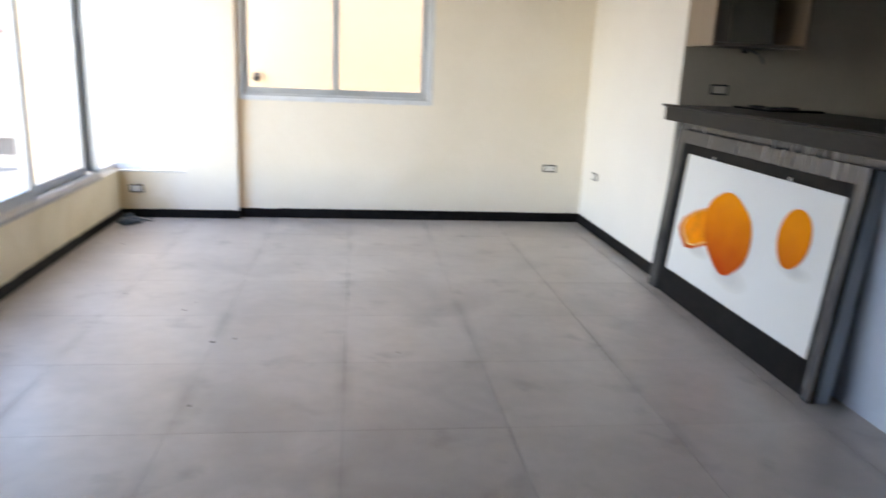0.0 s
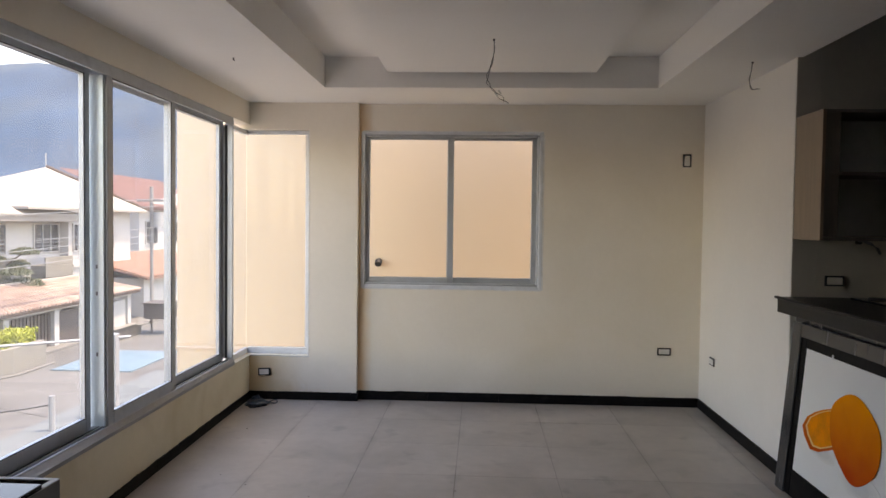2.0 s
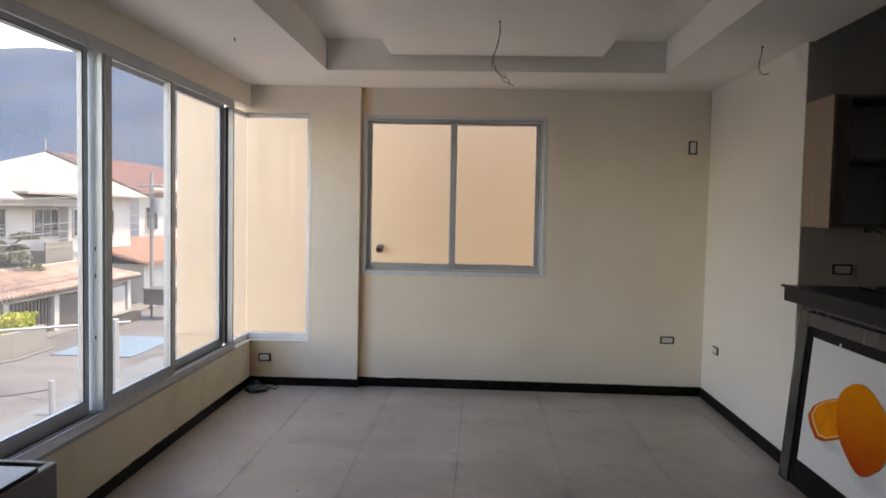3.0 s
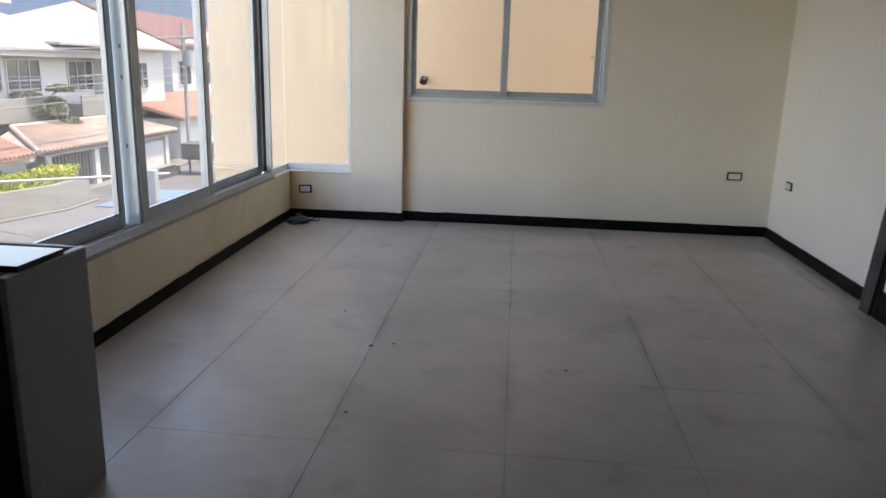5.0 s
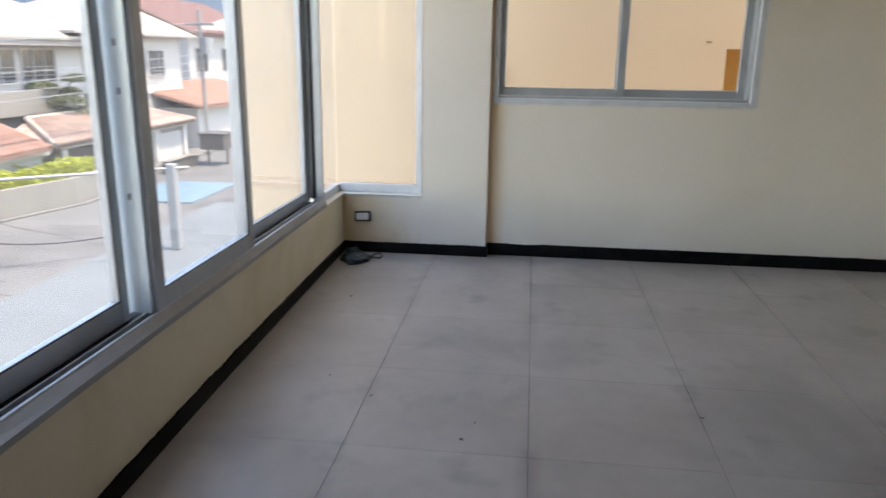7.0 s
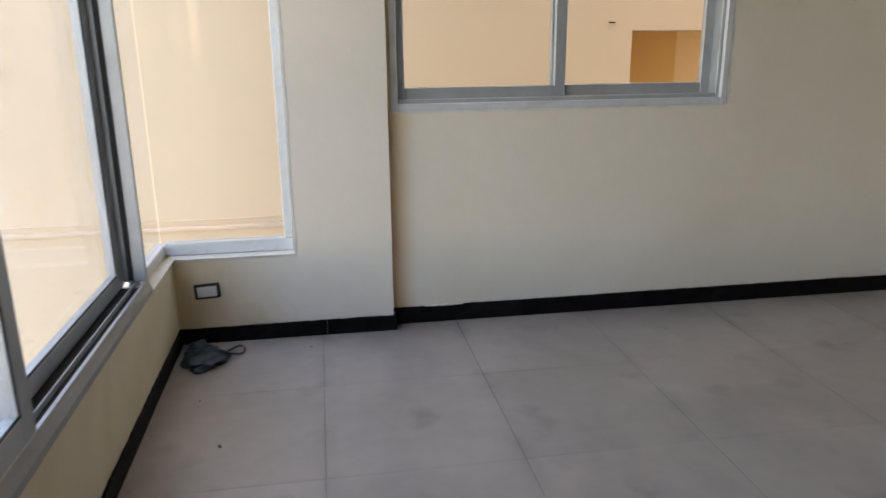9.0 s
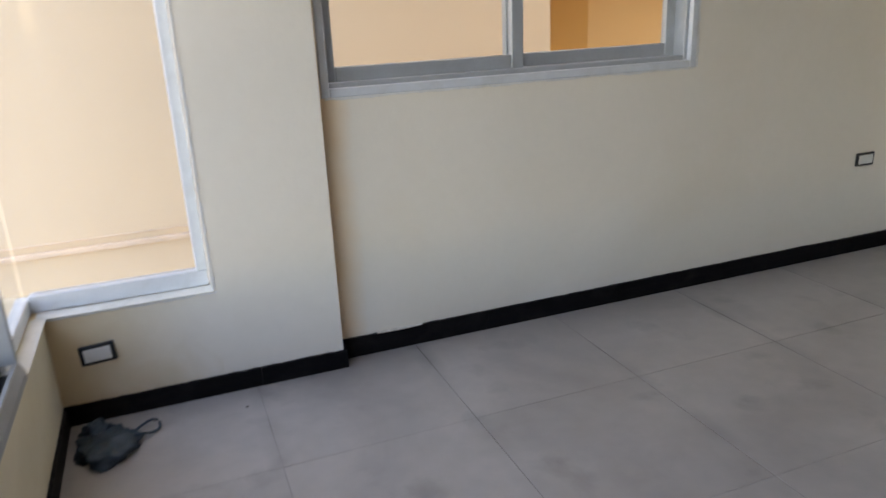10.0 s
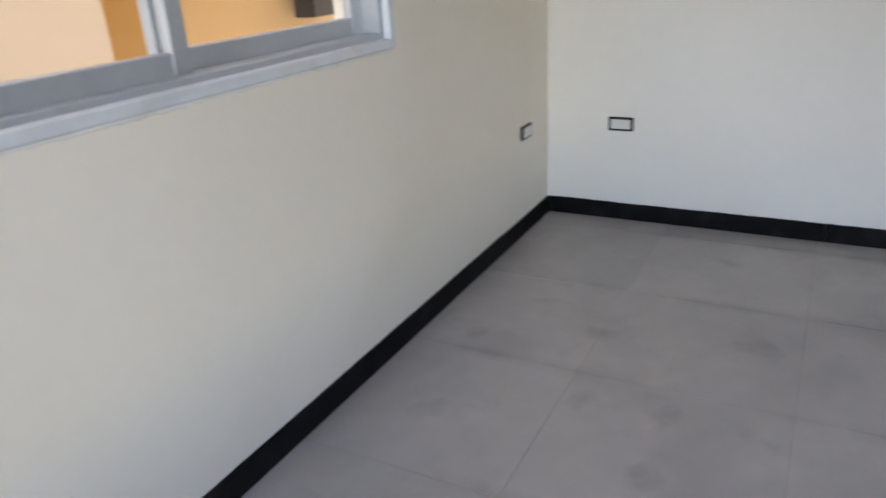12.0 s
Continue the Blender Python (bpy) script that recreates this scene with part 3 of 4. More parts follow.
# ---- baseboards: runs of black tile pieces ----
def baseboard(name, x0, y0, x1, y1, inward, height=0.078, length=0.60, rough=0.0012, bow=None):
    """Tile pieces along a wall, with an uneven top edge where paint and mortar overlap them."""
    root = tagged(new(name), "black tile baseboard along the wall", "baseboard", kind="structure")
    a, b = Vector((x0, y0, 0)), Vector((x1, y1, 0))
    run, n, s = (b - a).length, 0, 0.0
    d, nrm = (b - a).normalized(), Vector((*inward, 0))
    while s < run - 0.01:
        e = min(s + length, run)
        lift = 0.002 * ((n * 5) % 4) / 4
        steps = max(2, int((e - s) / 0.022))
        outline = [(s + 0.0003, 0.0005)]
        for i in range(steps + 1):
            q = s + 0.0003 + (e - s - 0.0006) * i / steps
            z = height + lift + rough * (noise.noise(Vector((q * 31, x0 + y0, 3))) * 1.5 + noise.noise(Vector((q * 7, x0 - y0, 8))) * 1.5)
            outline.append((q, z))
        outline.append((e - 0.0003, 0.0005))
        bm = prism(outline, 0.0, 0.011 + 0.002 * ((n * 7) % 3) / 3, "y")
        for v in bm.verts:
            v.co = a + d * v.co.x + nrm * v.co.y + Vector((0, 0, v.co.z))
            if bow:
                v.co.x += bow(v.co.y)
        part("baseboard_tile", bm, M_BASE, root)
        s, n = e, n + 1
    return root


baseboard("baseboard_west", 0.0005, COL_Y - 0.016, 0.0005, YB, (1, 0), height=0.064, rough=0.0032, bow=breast_x)
baseboard("baseboard_corner", 0.0005, COL_Y - 0.0005, COL_X + 0.013, COL_Y - 0.0005, (0, -1), height=0.068, length=0.62, rough=0.0022)
baseboard("baseboard_return", COL_X + 0.0005, COL_Y, COL_X + 0.0005, -0.016, (1, 0))
baseboard("baseboard_north", COL_X + 0.002, -0.0005, W - 0.001, -0.0005, (0, -1))
baseboard("baseboard_east", W - 0.0005, -0.016, W - 0.0005, YK, (-1, 0))
# loose plaster over the baseboard where paint has come away


def flake(name, label, x0, x1, z, low, high, front, seed, mtl):
    """A ragged sliver lying along the top edge of the far wall's baseboard."""
    steps = int((x1 - x0) / 0.012)
    over, under_edge = [], []
    for i in range(steps + 1):
        q = x0 + (x1 - x0) * i / steps
        taper = min(1.0, i / 4, (steps - i) / 4)
        over.append((q, z + taper * high * (0.55 + 0.9 * abs(noise.noise(Vector((q * 40, seed, 0)))))))
        under_edge.append((q, z - taper * low * (0.4 + 1.2 * abs(noise.noise(Vector((q * 55, seed, 5)))))))
    pts = over + under_edge[-2:0:-1]
    return tagged(part(name, prism(pts, -front, -0.0005), mtl), label, "plaster", kind="structure")


flake("plaster_chip", "pale ragged sliver of loose plaster over the baseboard", 1.06, 1.24, 0.0790, 0.0030, 0.0030, 0.0145, 1.3, M_CHIP)


def ragged_edge(name, label, start, along, across, length, width, seed, mtl, proud=0.0016):
    """A thin smear of filler along a frame, with one straight and one ragged side."""
    o, u, v = Vector(start), Vector(along), Vector(across)
    n = u.cross(v).normalized()
    n = -n if n.y > 0 else n
    steps = int(length / 0.02)
    bm = bmesh.new()
    rows = []
    for i in range(steps + 1):
        q = length * i / steps
        w = width * max(0.15, 0.8 + 0.5 * noise.noise(Vector((q * 7, seed, 0))) + 0.6 * noise.noise(Vector((q * 41, seed, 4))))
        rows.append([bm.verts.new(o + u * q + v * k + n * h) for k, h in ((0, 0), (0, proud), (w * 0.8, proud), (w, 0))])
    for r, t in zip(rows, rows[1:]):
        for k in range(4):
            bm.faces.new((r[k], r[(k + 1) % 4], t[(k + 1) % 4], t[k]))
    bm.faces.new(rows[0])
    bm.faces.new(rows[-1][::-1])
    return tagged(part(name, bm, mtl), label, "filler", kind="structure")


ragged_edge("filler_corner", "ragged white filler beside the corner window", (0.5003, COL_Y - 0.0003, SILL + 0.004), (0, 0, 1), (1, 0, 0), CZ1 - SILL, 0.012, 1.7, M_FILLER)
ragged_edge("filler_sill", "ragged white filler under the corner window", (0.004, COL_Y - 0.0003, SILL - 0.0003), (1, 0, 0), (0, 0, -1), 0.51, 0.012, 4.1, M_FILLER)
ragged_edge("filler_window_low", "ragged white filler under the far window", (FX0 + 0.01, -0.0003, FZ0 - 0.0125), (1, 0, 0), (0, 0, -1), FX1 - FX0 - 0.005, 0.008, 7.3, M_FILLER)
ragged_edge("filler_window_side", "ragged white filler beside the far window", (FX1 + 0.0125, -0.0003, FZ0 - 0.012), (0, 0, 1), (1, 0, 0), FZ1 - FZ0, 0.013, 2.9, M_FILLER)
ragged_edge("filler_window_head", "ragged filler over the far window", (FX0 + 0.01, -0.0003, FZ1 + 0.0105), (1, 0, 0), (0, 0, 1), FX1 - FX0, 0.008, 5.9, M_FILLER)

# ---- sockets and switch ----
def socket(name, label, category, place, normal, w=0.112, h=0.062, proud=0.010, tilt=0.0):
    """A plate with a black rim; built lying against the plane y = 0 and turned to its wall."""
    root = thing(name, label, category, place)
    part("rim", boxes((-w / 2, -proud, -h / 2, w / 2, 0, h / 2), bevel=0.003), M_PLATE_RIM, root)
    part("plate", boxes((-w / 2 + 0.012, -proud - 0.003, -h / 2 + 0.010, w / 2 - 0.012, -proud, h / 2 - 0.010), bevel=0.002), M_PLATE, root)
    for s in (-1, 1):
        part("insert", boxes((s * w * 0.16 - 0.010, -proud - 0.005, -h * 0.18, s * w * 0.16 + 0.010, -proud - 0.0032, h * 0.18), bevel=0.001), M_PLATE, root)
    root.matrix_world = pose(*place, 0, tilt, {"y": 0, "x": -90}[normal])
    return root


socket("wall_socket", "white socket with black rim on the far wall", "socket", (3.480, -0.0005, 0.462), "y")
socket("wall_socket", "white socket with black rim on the side wall", "socket", (W - 0.0005, -0.345, 0.450), "x")
socket("light_switch", "white upright light switch with black rim", "switch", (3.632, -0.0005, 2.045), "y", 0.068, 0.105)
socket("wall_socket", "loose white socket in a dark wall box", "socket", (0.131, COL_Y - 0.0005, 0.234), "y", 0.104, 0.064, 0.014, -3.0)
socket("wall_socket", "socket with black rim on the grey kitchen wall", "socket", (4.016, YK - 0.0065, 1.198), "y")

# ---- hanging cables ----
def cable(name, label, top, course, radius=0.0019, spread=0.012, nuts=()):
    """Two loose wires that follow one course of (sideways, forward, down) points below their ceiling hole."""
    root = thing(name, label, "cable", top)
    for k in (0, 1):
        pts = []
        for i in range(24):
            f = i / 23 * (len(course) - 1)
            j = min(int(f), len(course) - 2)
            p = Vector(course[j]).lerp(Vector(course[j + 1]), f - j)
            w = spread * (i / 23)
            pts.append(p + Vector((w * math.sin(i * 0.9 + 2.6 * k), 0.006 * k + w * math.cos(i * 0.7 + k), w * (k - 0.5) * 0.8)))
        part("wire", tube(pts, radius), M_CORD, root)
    part("stub", boxes((-0.006, -0.006, -0.010, 0.006, 0.006, -0.0002), bevel=0.002), M_BLACK, root)
    for p in nuts:
        part("wire_nut", tube([p, (p[0] + 0.010, p[1], p[2] - 0.012), (p[0] + 0.016, p[1], p[2] - 0.022)], 0.0045), M_PLATE, root, "pale insulated wire end")
    return root


cable("ceiling_cable", "loose lamp cable hanging from the ceiling panel", (2.005, -1.748, 2.600),
      ((0, 0, 0), (0.004, 0, -0.07), (-0.010, 0.01, -0.14), (-0.034, 0.01, -0.20), (-0.036, 0, -0.25), (-0.020, -0.01, -0.285), (0.020, 0, -0.315), (0.048, 0.01, -0.345), (0.078, 0.01, -0.372)),
      spread=0.014, nuts=((0.010, 0.0, -0.318), (0.030, 0.0, -0.300)))
cable("ceiling_cable", "short loose cable hanging from the soffit", (3.560, -1.60, H),
      ((0, 0, 0), (-0.004, 0, -0.05), (-0.016, 0, -0.10), (-0.012, 0, -0.14), (0.002, 0, -0.165), (0.042, 0, -0.160)), 0.0017, 0.004)
tagged(part("ceiling_hook", tube([(0.424, -1.70, H), (0.424, -1.70, H - 0.012), (0.430, -1.70, H - 0.018)], 0.004), M_BLACK), "small dark screw in the ceiling soffit", "hook")

# ---- breakfast bar and kitchen ----
bar = thing("breakfast_bar", "pale blue-grey breakfast bar base under the dark worktop", "counter", (3.84, -3.0, 0))
under(bar, part("base_board", boxes((3.835, -4.9, 0, 4.05, YK - 0.02, 0.955), bevel=0.003), M_BAR))
under(bar, part("top_rail", boxes((3.800, -4.9, 0.957, 4.06, YK - 0.02, 1.008), bevel=0.003), M_BORDER))
top = thing("worktop", "thick dark granite worktop on the breakfast bar", "worktop", (4.07, -3.4, 1.010))
under(top, part("slab", boxes((3.7005, -5.0, 1.010, 4.45, YK - 0.010, 1.102), bevel=0.004), M_GRAN))
under(top, part("edge_strip", boxes((3.694, -5.0, 1.012, 3.700, YK - 0.010, 1.090), bevel=0.002), M_GRAN))
under(top, part("nosing", boxes((3.675, -5.0, 1.091, 3.700, YK - 0.004, 1.106), bevel=0.004), M_GRAN))
hob = thing("cooktop", "flat black glass cooktop lying on the worktop", "cooktop", (4.15, -2.05, 1.102))
part("glass_plate", boxes((-0.10, -0.20, 0.0005, 0.22, 0.20, 0.012), bevel=0.003), M_BLACKGLASS, hob)
for dx, dy in ((0.0, -0.1), (0.0, 0.1), (0.14, 0.0)):
    bm = bmesh.new()
    bmesh.ops.create_cone(bm, cap_ends=True, segments=20, radius1=0.05, radius2=0.045, depth=0.008, matrix=pose(dx, dy, 0.0165))
    part("burner", bm, M_BLACK, hob)

stub = thing("pipe_stub", "short bent grey pipe stub on the grey kitchen wall", "pipe", (4.150, YK - 0.003, 1.435))
part("pipe", tube([(0, 0, 0), (0, -0.030, 0), (0.012, -0.045, -0.004), (0.05, -0.050, -0.018), (0.085, -0.050, -0.045), (0.10, -0.050, -0.075)], 0.008, 8), M_STEEL, stub, "", True)
part("flange", boxes((-0.020, -0.006, -0.020, 0.020, -0.0005, 0.020), bevel=0.004), M_BLACK, stub)

# wall cabinet with an open front
WX0, WX1, WY, WZ0, WZ1 = 3.775, 4.33, YK - 0.006, 1.44, 2.15
cab = thing("wall_cabinet", "open-fronted oak wall cabinet with dark shelves on the grey wall", "cabinet", (WX0, WY, WZ0))
WD = WY - 0.33
under(cab, part("side_panel", boxes((WX0, WD, WZ0, WX0 + 0.018, WY, WZ1), bevel=0.001), M_WOOD))
under(cab, part("side_panel", boxes((WX1 - 0.018, WD, WZ0, WX1, WY, WZ1), bevel=0.001), M_WOOD))
for z in (WZ0, (WZ0 + WZ1) / 2, WZ1 - 0.018):
    under(cab, part("shelf", boxes((WX0 + 0.0185, WD + 0.01, z, WX1 - 0.0185, WY - 0.008, z + 0.018), bevel=0.001), M_DARKWOOD))
under(cab, part("back_panel", boxes((WX0 + 0.019, WY - 0.007, WZ0 + 0.02, WX1 - 0.019, WY - 0.001, WZ1 - 0.02)), M_BLUEBACK))
under(cab, part("inner_upright", boxes((WX0 + 0.019, WD + 0.012, WZ0 + 0.02, WX0 + 0.10, WD + 0.024, WZ1 - 0.02), bevel=0.001), M_DARKWOOD))

# ---- framed print leaning under the worktop ----
# built upright in its own plane (y along the wall, z up the board), then leaned back
lean = math.degrees(math.atan2(0.085, 0.97))
pic = thing("framed_print", "large black-framed print of orange fruit leaning against the bar", "picture", (3.690, -1.80, 0.0))
PL, PH, TH = 1.67, 0.965, 0.085
part("frame", boxes((0, -PL, 0.002, 0.022, -PL + 0.10, PH), (0, -0.16, 0.002, 0.022, 0, PH), (0, -PL + 0.10, 0.002, 0.022, -0.16, 0.153), (0, -PL + 0.10, 0.84, 0.022, -0.16, PH), bevel=0.004), M_FRAME, pic)
part("outer_border", boxes((-0.012, -PL - 0.004, 0.001, -0.0005, -PL + 0.055, PH + 0.004), (-0.012, -0.108, 0.001, -0.0005, 0.004, PH + 0.004), (-0.012, -PL + 0.055, 0.895, -0.0005, -0.108, PH + 0.004), bevel=0.004, seg=2), M_BORDER, pic, "satin grey outer border")
part("backing_box", boxes((0.0225, -PL + 0.002, 0.004, TH, -0.002, PH - 0.002), bevel=0.003), M_FRAMESIDE, pic, "pale blue-grey board edge")
part("canvas", boxes((0.006, -PL + 0.101, 0.154, 0.0215, -0.161, 0.839)), M_CANVAS, pic, "white canvas")


def blob(cy, cz, ry, rz, x, wobble=0.06, seed=0, thick=0.0015):
    pts = []
    for i in range(40):
        a = 2 * math.pi * i / 40
        k = 1 + wobble * math.sin(2 * a + seed) + wobble * 0.5 * math.sin(3 * a + 2 * seed)
        pts.append((cy + ry * k * math.cos(a), cz + rz * k * math.sin(a)))
    return prism(pts, x - thick, x, "x")


M_FRUIT = fruit_mat("printed_orange_fruit", (0.56, 0.050, 0.001), (0.96, 0.285, 0.001), 0.30, 0.66)
for k, tone in enumerate(M_SHADOWPRINT):
    size = 1.15 - 0.2 * k
    for cy, cz, ry, rz in ((-0.84, 0.300, 0.17, 0.06), (-0.47, 0.345, 0.14, 0.035), (-1.34, 0.475, 0.12, 0.035)):
        part("print_shadow", blob(cy, cz, ry * size, rz * size, 0.0058 - 0.0002 * k), tone, pic)
# an egg-shaped peeled half, wider at the top and leaning
egg = []
for i in range(48):
    a = 2 * math.pi * i / 48
    egg.append((-0.752 + 0.235 * math.cos(a) * (1 + 0.12 * math.sin(a)) + 0.035 * math.sin(a), 0.498 + 0.202 * math.sin(a) + 0.006 * math.sin(5 * a)))
part("printed_fruit", prism(egg, 0.0015, 0.0030, "x"), M_FRUIT, pic, "large orange fruit in the print")
part("printed_fruit", blob(-1.30, 0.605, 0.118, 0.135, 0.0045, 0.03, 3), M_FRUIT, pic, "round orange fruit in the print")
M_FLESH = mat("printed_pale_orange", (0.94, 0.27, 0.003), 0.6, spec=0.12, vary=0.2, scale=14, bump=0.02)
M_PITH = mat("printed_pale_rim", (0.92, 0.60, 0.26), 0.5, vary=0.12, scale=14, bump=0.02)
wedge = [(-0.220, 0.419), (-0.262, 0.481), (-0.340, 0.525), (-0.421, 0.559), (-0.520, 0.591), (-0.592, 0.403), (-0.522, 0.373), (-0.425, 0.335), (-0.335, 0.324), (-0.256, 0.373)]
for size, depth, name, paint in ((1.0, 0.0050, "printed_fruit", M_FRUIT), (0.89, 0.0046, "print_rim", M_PITH), (0.84, 0.0042, "print_flesh", M_FLESH)):
    part(name, prism([(-0.57 + (y + 0.57) * size, 0.53 + (z - 0.53) * size) for y, z in wedge], depth - 0.0015, depth, "x"), paint, pic)
for y in (-0.47, -1.18):
    part("clip", boxes((-0.003, y - 0.008, 0.836, 0.0055, y + 0.008, 0.858), bevel=0.001), M_ALUW, pic, "small bright metal clip")
pic.matrix_world = pose(3.690, -1.80, 0.0, 0, lean, 0)

# ---- open-topped console beside the window ----
con = thing("console_cabinet", "grey open-topped console cabinet with a black glass plate", "cabinet", (0.33, -4.06, 0))
CX0, CX1, CY0, CY1, CH = 0.098, 0.640, -4.225, -3.905, 0.70
under(con, part("side_panel", boxes((CX1 - 0.02, CY0, 0.001, CX1, CY1, CH - 0.004), bevel=0.0015), M_CAB))
under(con, part("side_panel", boxes((CX0, CY0, 0.001, CX0 + 0.02, CY1, CH - 0.004), bevel=0.0015), M_CAB))
under(con, part("back_panel", boxes((CX0 + 0.0205, CY1 - 0.018, 0.001, CX1 - 0.0205, CY1, CH - 0.004), bevel=0.0015), M_CAB))
under(con, part("front_panel", boxes((CX0 + 0.0205, CY0 - 0.004, 0.001, CX1 - 0.0205, CY0 + 0.014, CH - 0.03), bevel=0.0015), M_BLACK, None, "black front"))
under(con, part("inner_shelf", boxes((CX0 + 0.0205, CY0 + 0.016, CH - 0.14, CX1 - 0.0205, CY1 - 0.0185, CH - 0.122)), M_BLACK))
under(con, part("edge_band", boxes((CX1 - 0.0205, CY0, CH - 0.0035, CX1, CY1, CH), bevel=0.0008), M_CABEDGE))
under(con, part("edge_band", boxes((CX0, CY1 - 0.0185, CH - 0.0035, CX1 - 0.021, CY1, CH), bevel=0.0008), M_CABEDGE))
under(con, part("glass_plate", boxes((CX0 + 0.01, CY0 + 0.040, CH + 0.0005, CX1 + 0.003, -4.003, CH + 0.017), bevel=0.0015), M_BLACKGLASS, None, "black glass plate"))

# ---- crumpled bag in the corner ----
def crumpled(name, cx, cy, rx, ry, h, seed):
    bm = bmesh.new()
    bmesh.ops.create_icosphere(bm, subdivisions=4, radius=1)
    for v in bm.verts:
        p = v.co.copy()
        n = noise.noise(p * 1.9 + Vector((seed, 0, 0))) * 0.35 + abs(noise.noise(p * 4.3 + Vector((0, seed, 0)))) * 0.28 + noise.noise(p * 9) * 0.08
        k = 0.86 + n
        v.co = Vector((cx + p.x * rx * k, cy + p.y * ry * k, max(0.002, h * (0.35 + 0.65 * p.z * k) if p.z > -0.3 else 0.002)))
    return bm


bag = thing("plastic_bag", "crumpled teal plastic bag lying in the corner", "bag", (0.12, -0.27, 0))
under(bag, part("bag_body", crumpled("bag_body", 0.125, -0.275, 0.100, 0.105, 0.042, 3.1), M_BAG, None, "", True))
under(bag, part("bag_handle", tube([(0.225 + 0.055 * math.cos(0.35 * s - 2.6), -0.225 + 0.032 * math.sin(0.35 * s - 2.6) + 0.02 * math.cos(0.35 * s - 2.6), 0.016 + 0.010 * math.sin(0.8 * s)) for s in range(17)], 0.0045), M_BAG, None, "", True))
under(bag, part("bag_fold", crumpled("bag_fold", 0.10, -0.185, 0.055, 0.04, 0.058, 8.4), M_BAG, None, "", True))

# ---- crumbs of debris on the floor ----
def crumb(x, y, size, seed):
    bm = bmesh.new()
    bmesh.ops.create_icosphere(bm, subdivisions=2, radius=1)
    for v in bm.verts:
        k = 0.8 + 0.7 * noise.noise(v.co * 1.7 + Vector((seed, 0, 0)))
        v.co = Vector((v.co.x * size * k, v.co.y * size * 0.55 * k, max(0.0006, 0.001 + v.co.z * size * 0.25)))
    ob = part("debris_crumb", bm, M_GATE)
    ob.location, ob.rotation_euler = (x, y, 0.0005), (0, 0, seed)
    return tagged(ob, "small dark crumb of building debris on the tiles", "debris", "debris on the floor")


for n, (x, y, size) in enumerate(((1.207, -2.76, 0.016), (1.242, -3.40, 0.010), (0.985, -2.32, 0.012), (1.30, -2.72, 0.010), (0.27, -0.95, 0.012), (0.62, -2.05, 0.008),
                                  (0.16, -0.62, 0.007), (0.55, -0.20, 0.007), (1.02, -2.20, 0.006), (1.82, -2.05, 0.008), (2.05, -2.9, 0.009), (0.42, -1.9, 0.007))):
    crumb(x, y, size, n * 1.3)

# ---- neighbour's wall beyond the gap ----
NY = 1.45
nb = tagged(new("neighbour_house"), "peach stucco wall of the house next door", "house")
part("wall", boxes((-1.27, NY, G, 2.62, NY + 3.0, 6.2), (2.62, NY, 1.30, 9.0, NY + 3.0, 6.2)), M_PEACH, nb)
# Recess below the overhang; its shade is painted in as ochre.
part("recess_wall", boxes((2.62, 1.82, G, 3.11, NY + 3.0, 1.299)), M_OCHRESHADE, nb, "recess with the overhang's shade put into its ochre colour")
part("bay_wall", prism([(3.11, 1.82), (9.0, 1.10), (9.0, 4.4), (3.11, 4.4)], G, 1.298, "z"), M_PEACHDEEP, nb)
part("ledge", boxes((-1.30, NY - 0.030, 0.140, 2.60, NY - 0.001, 0.165), (-1.30, NY - 0.008, 0.195, 2.60, NY - 0.001, 0.205), bevel=0.003), M_LEDGE, nb, "pale stone ledge")
part("pipe_stub", tube([(0.889, NY - 0.001, 1.10), (0.889, NY - 0.06, 1.10), (0.889, NY - 0.09, 1.075)], 0.036, 10), M_BLACK, nb, "short black pipe stub")
part("drain_stub", boxes((2.46, NY - 0.012, 1.345, 2.50, NY - 0.001, 1.352)), M_BLACK, nb)
part("window", boxes((4.05, 1.50, 0.9, 4.35, 1.64, 1.29)), M_DARKWIN, nb)

# ---- street ----
structure("ground", boxes((-1500, -600, G - 2.0, 400, 1500, G - 0.12)), M_PAVE, "pale ground under the street")
# Added slab, out of view, that throws sunlight up onto the ceiling.
structure("forecourt_slab", boxes((-8.4, -34, G + 0.001, -1.0, -1.2, G + 0.12), bevel=0.02), M_BOUNCESLAB, "unseen pale slab added under the window to bounce light up")
structure("road", boxes((-20.2, -60, G - 0.11, -1.0, 140, G)), M_ROAD, "pale concrete road in full sun")
structure("pavement", boxes((-26, -60, G - 0.11, -20.25, 140, G + 0.13), bevel=0.02), M_PAVE, "pale pavement with a kerb")
structure("terrace", boxes((-15.4, 2.5, G + 0.001, -1.4, 11.7, G + 0.10), bevel=0.02), M_SLAB, "pale bluish concrete forecourt beside the house")
structure("forecourt", boxes((-12.9, 11.72, G + 0.001, -1.4, 26.3, G + 0.08), bevel=0.02), M_SLAB, "pale concrete forecourt along the road")


for k, (x0, y0, x1, y1) in enumerate(((-17.6, 14.7, -14.1, 14.25), (-16.4, 13.35, -12.95, 13.15), (-19.5, 21.0, -13.2, 18.4), (-18.4, 27.5, -14.5, 25.6))):
    outline, back = [], []
    for i in range(13):
        f = i / 12
        w = 0.035 + 0.02 * noise.noise(Vector((f * 6, k, 0)))
        y = y0 + (y1 - y0) * f + 0.16 * noise.noise(Vector((f * 3, k, 7)))
        outline.append((x0 + (x1 - x0) * f, y - w))
        back.append((x0 + (x1 - x0) * f, y + w))
    structure("road_joint", prism(outline + back[::-1], G + 0.0005, G + 0.004, "z"), M_CRACK, "dark tarred joint in the concrete road")


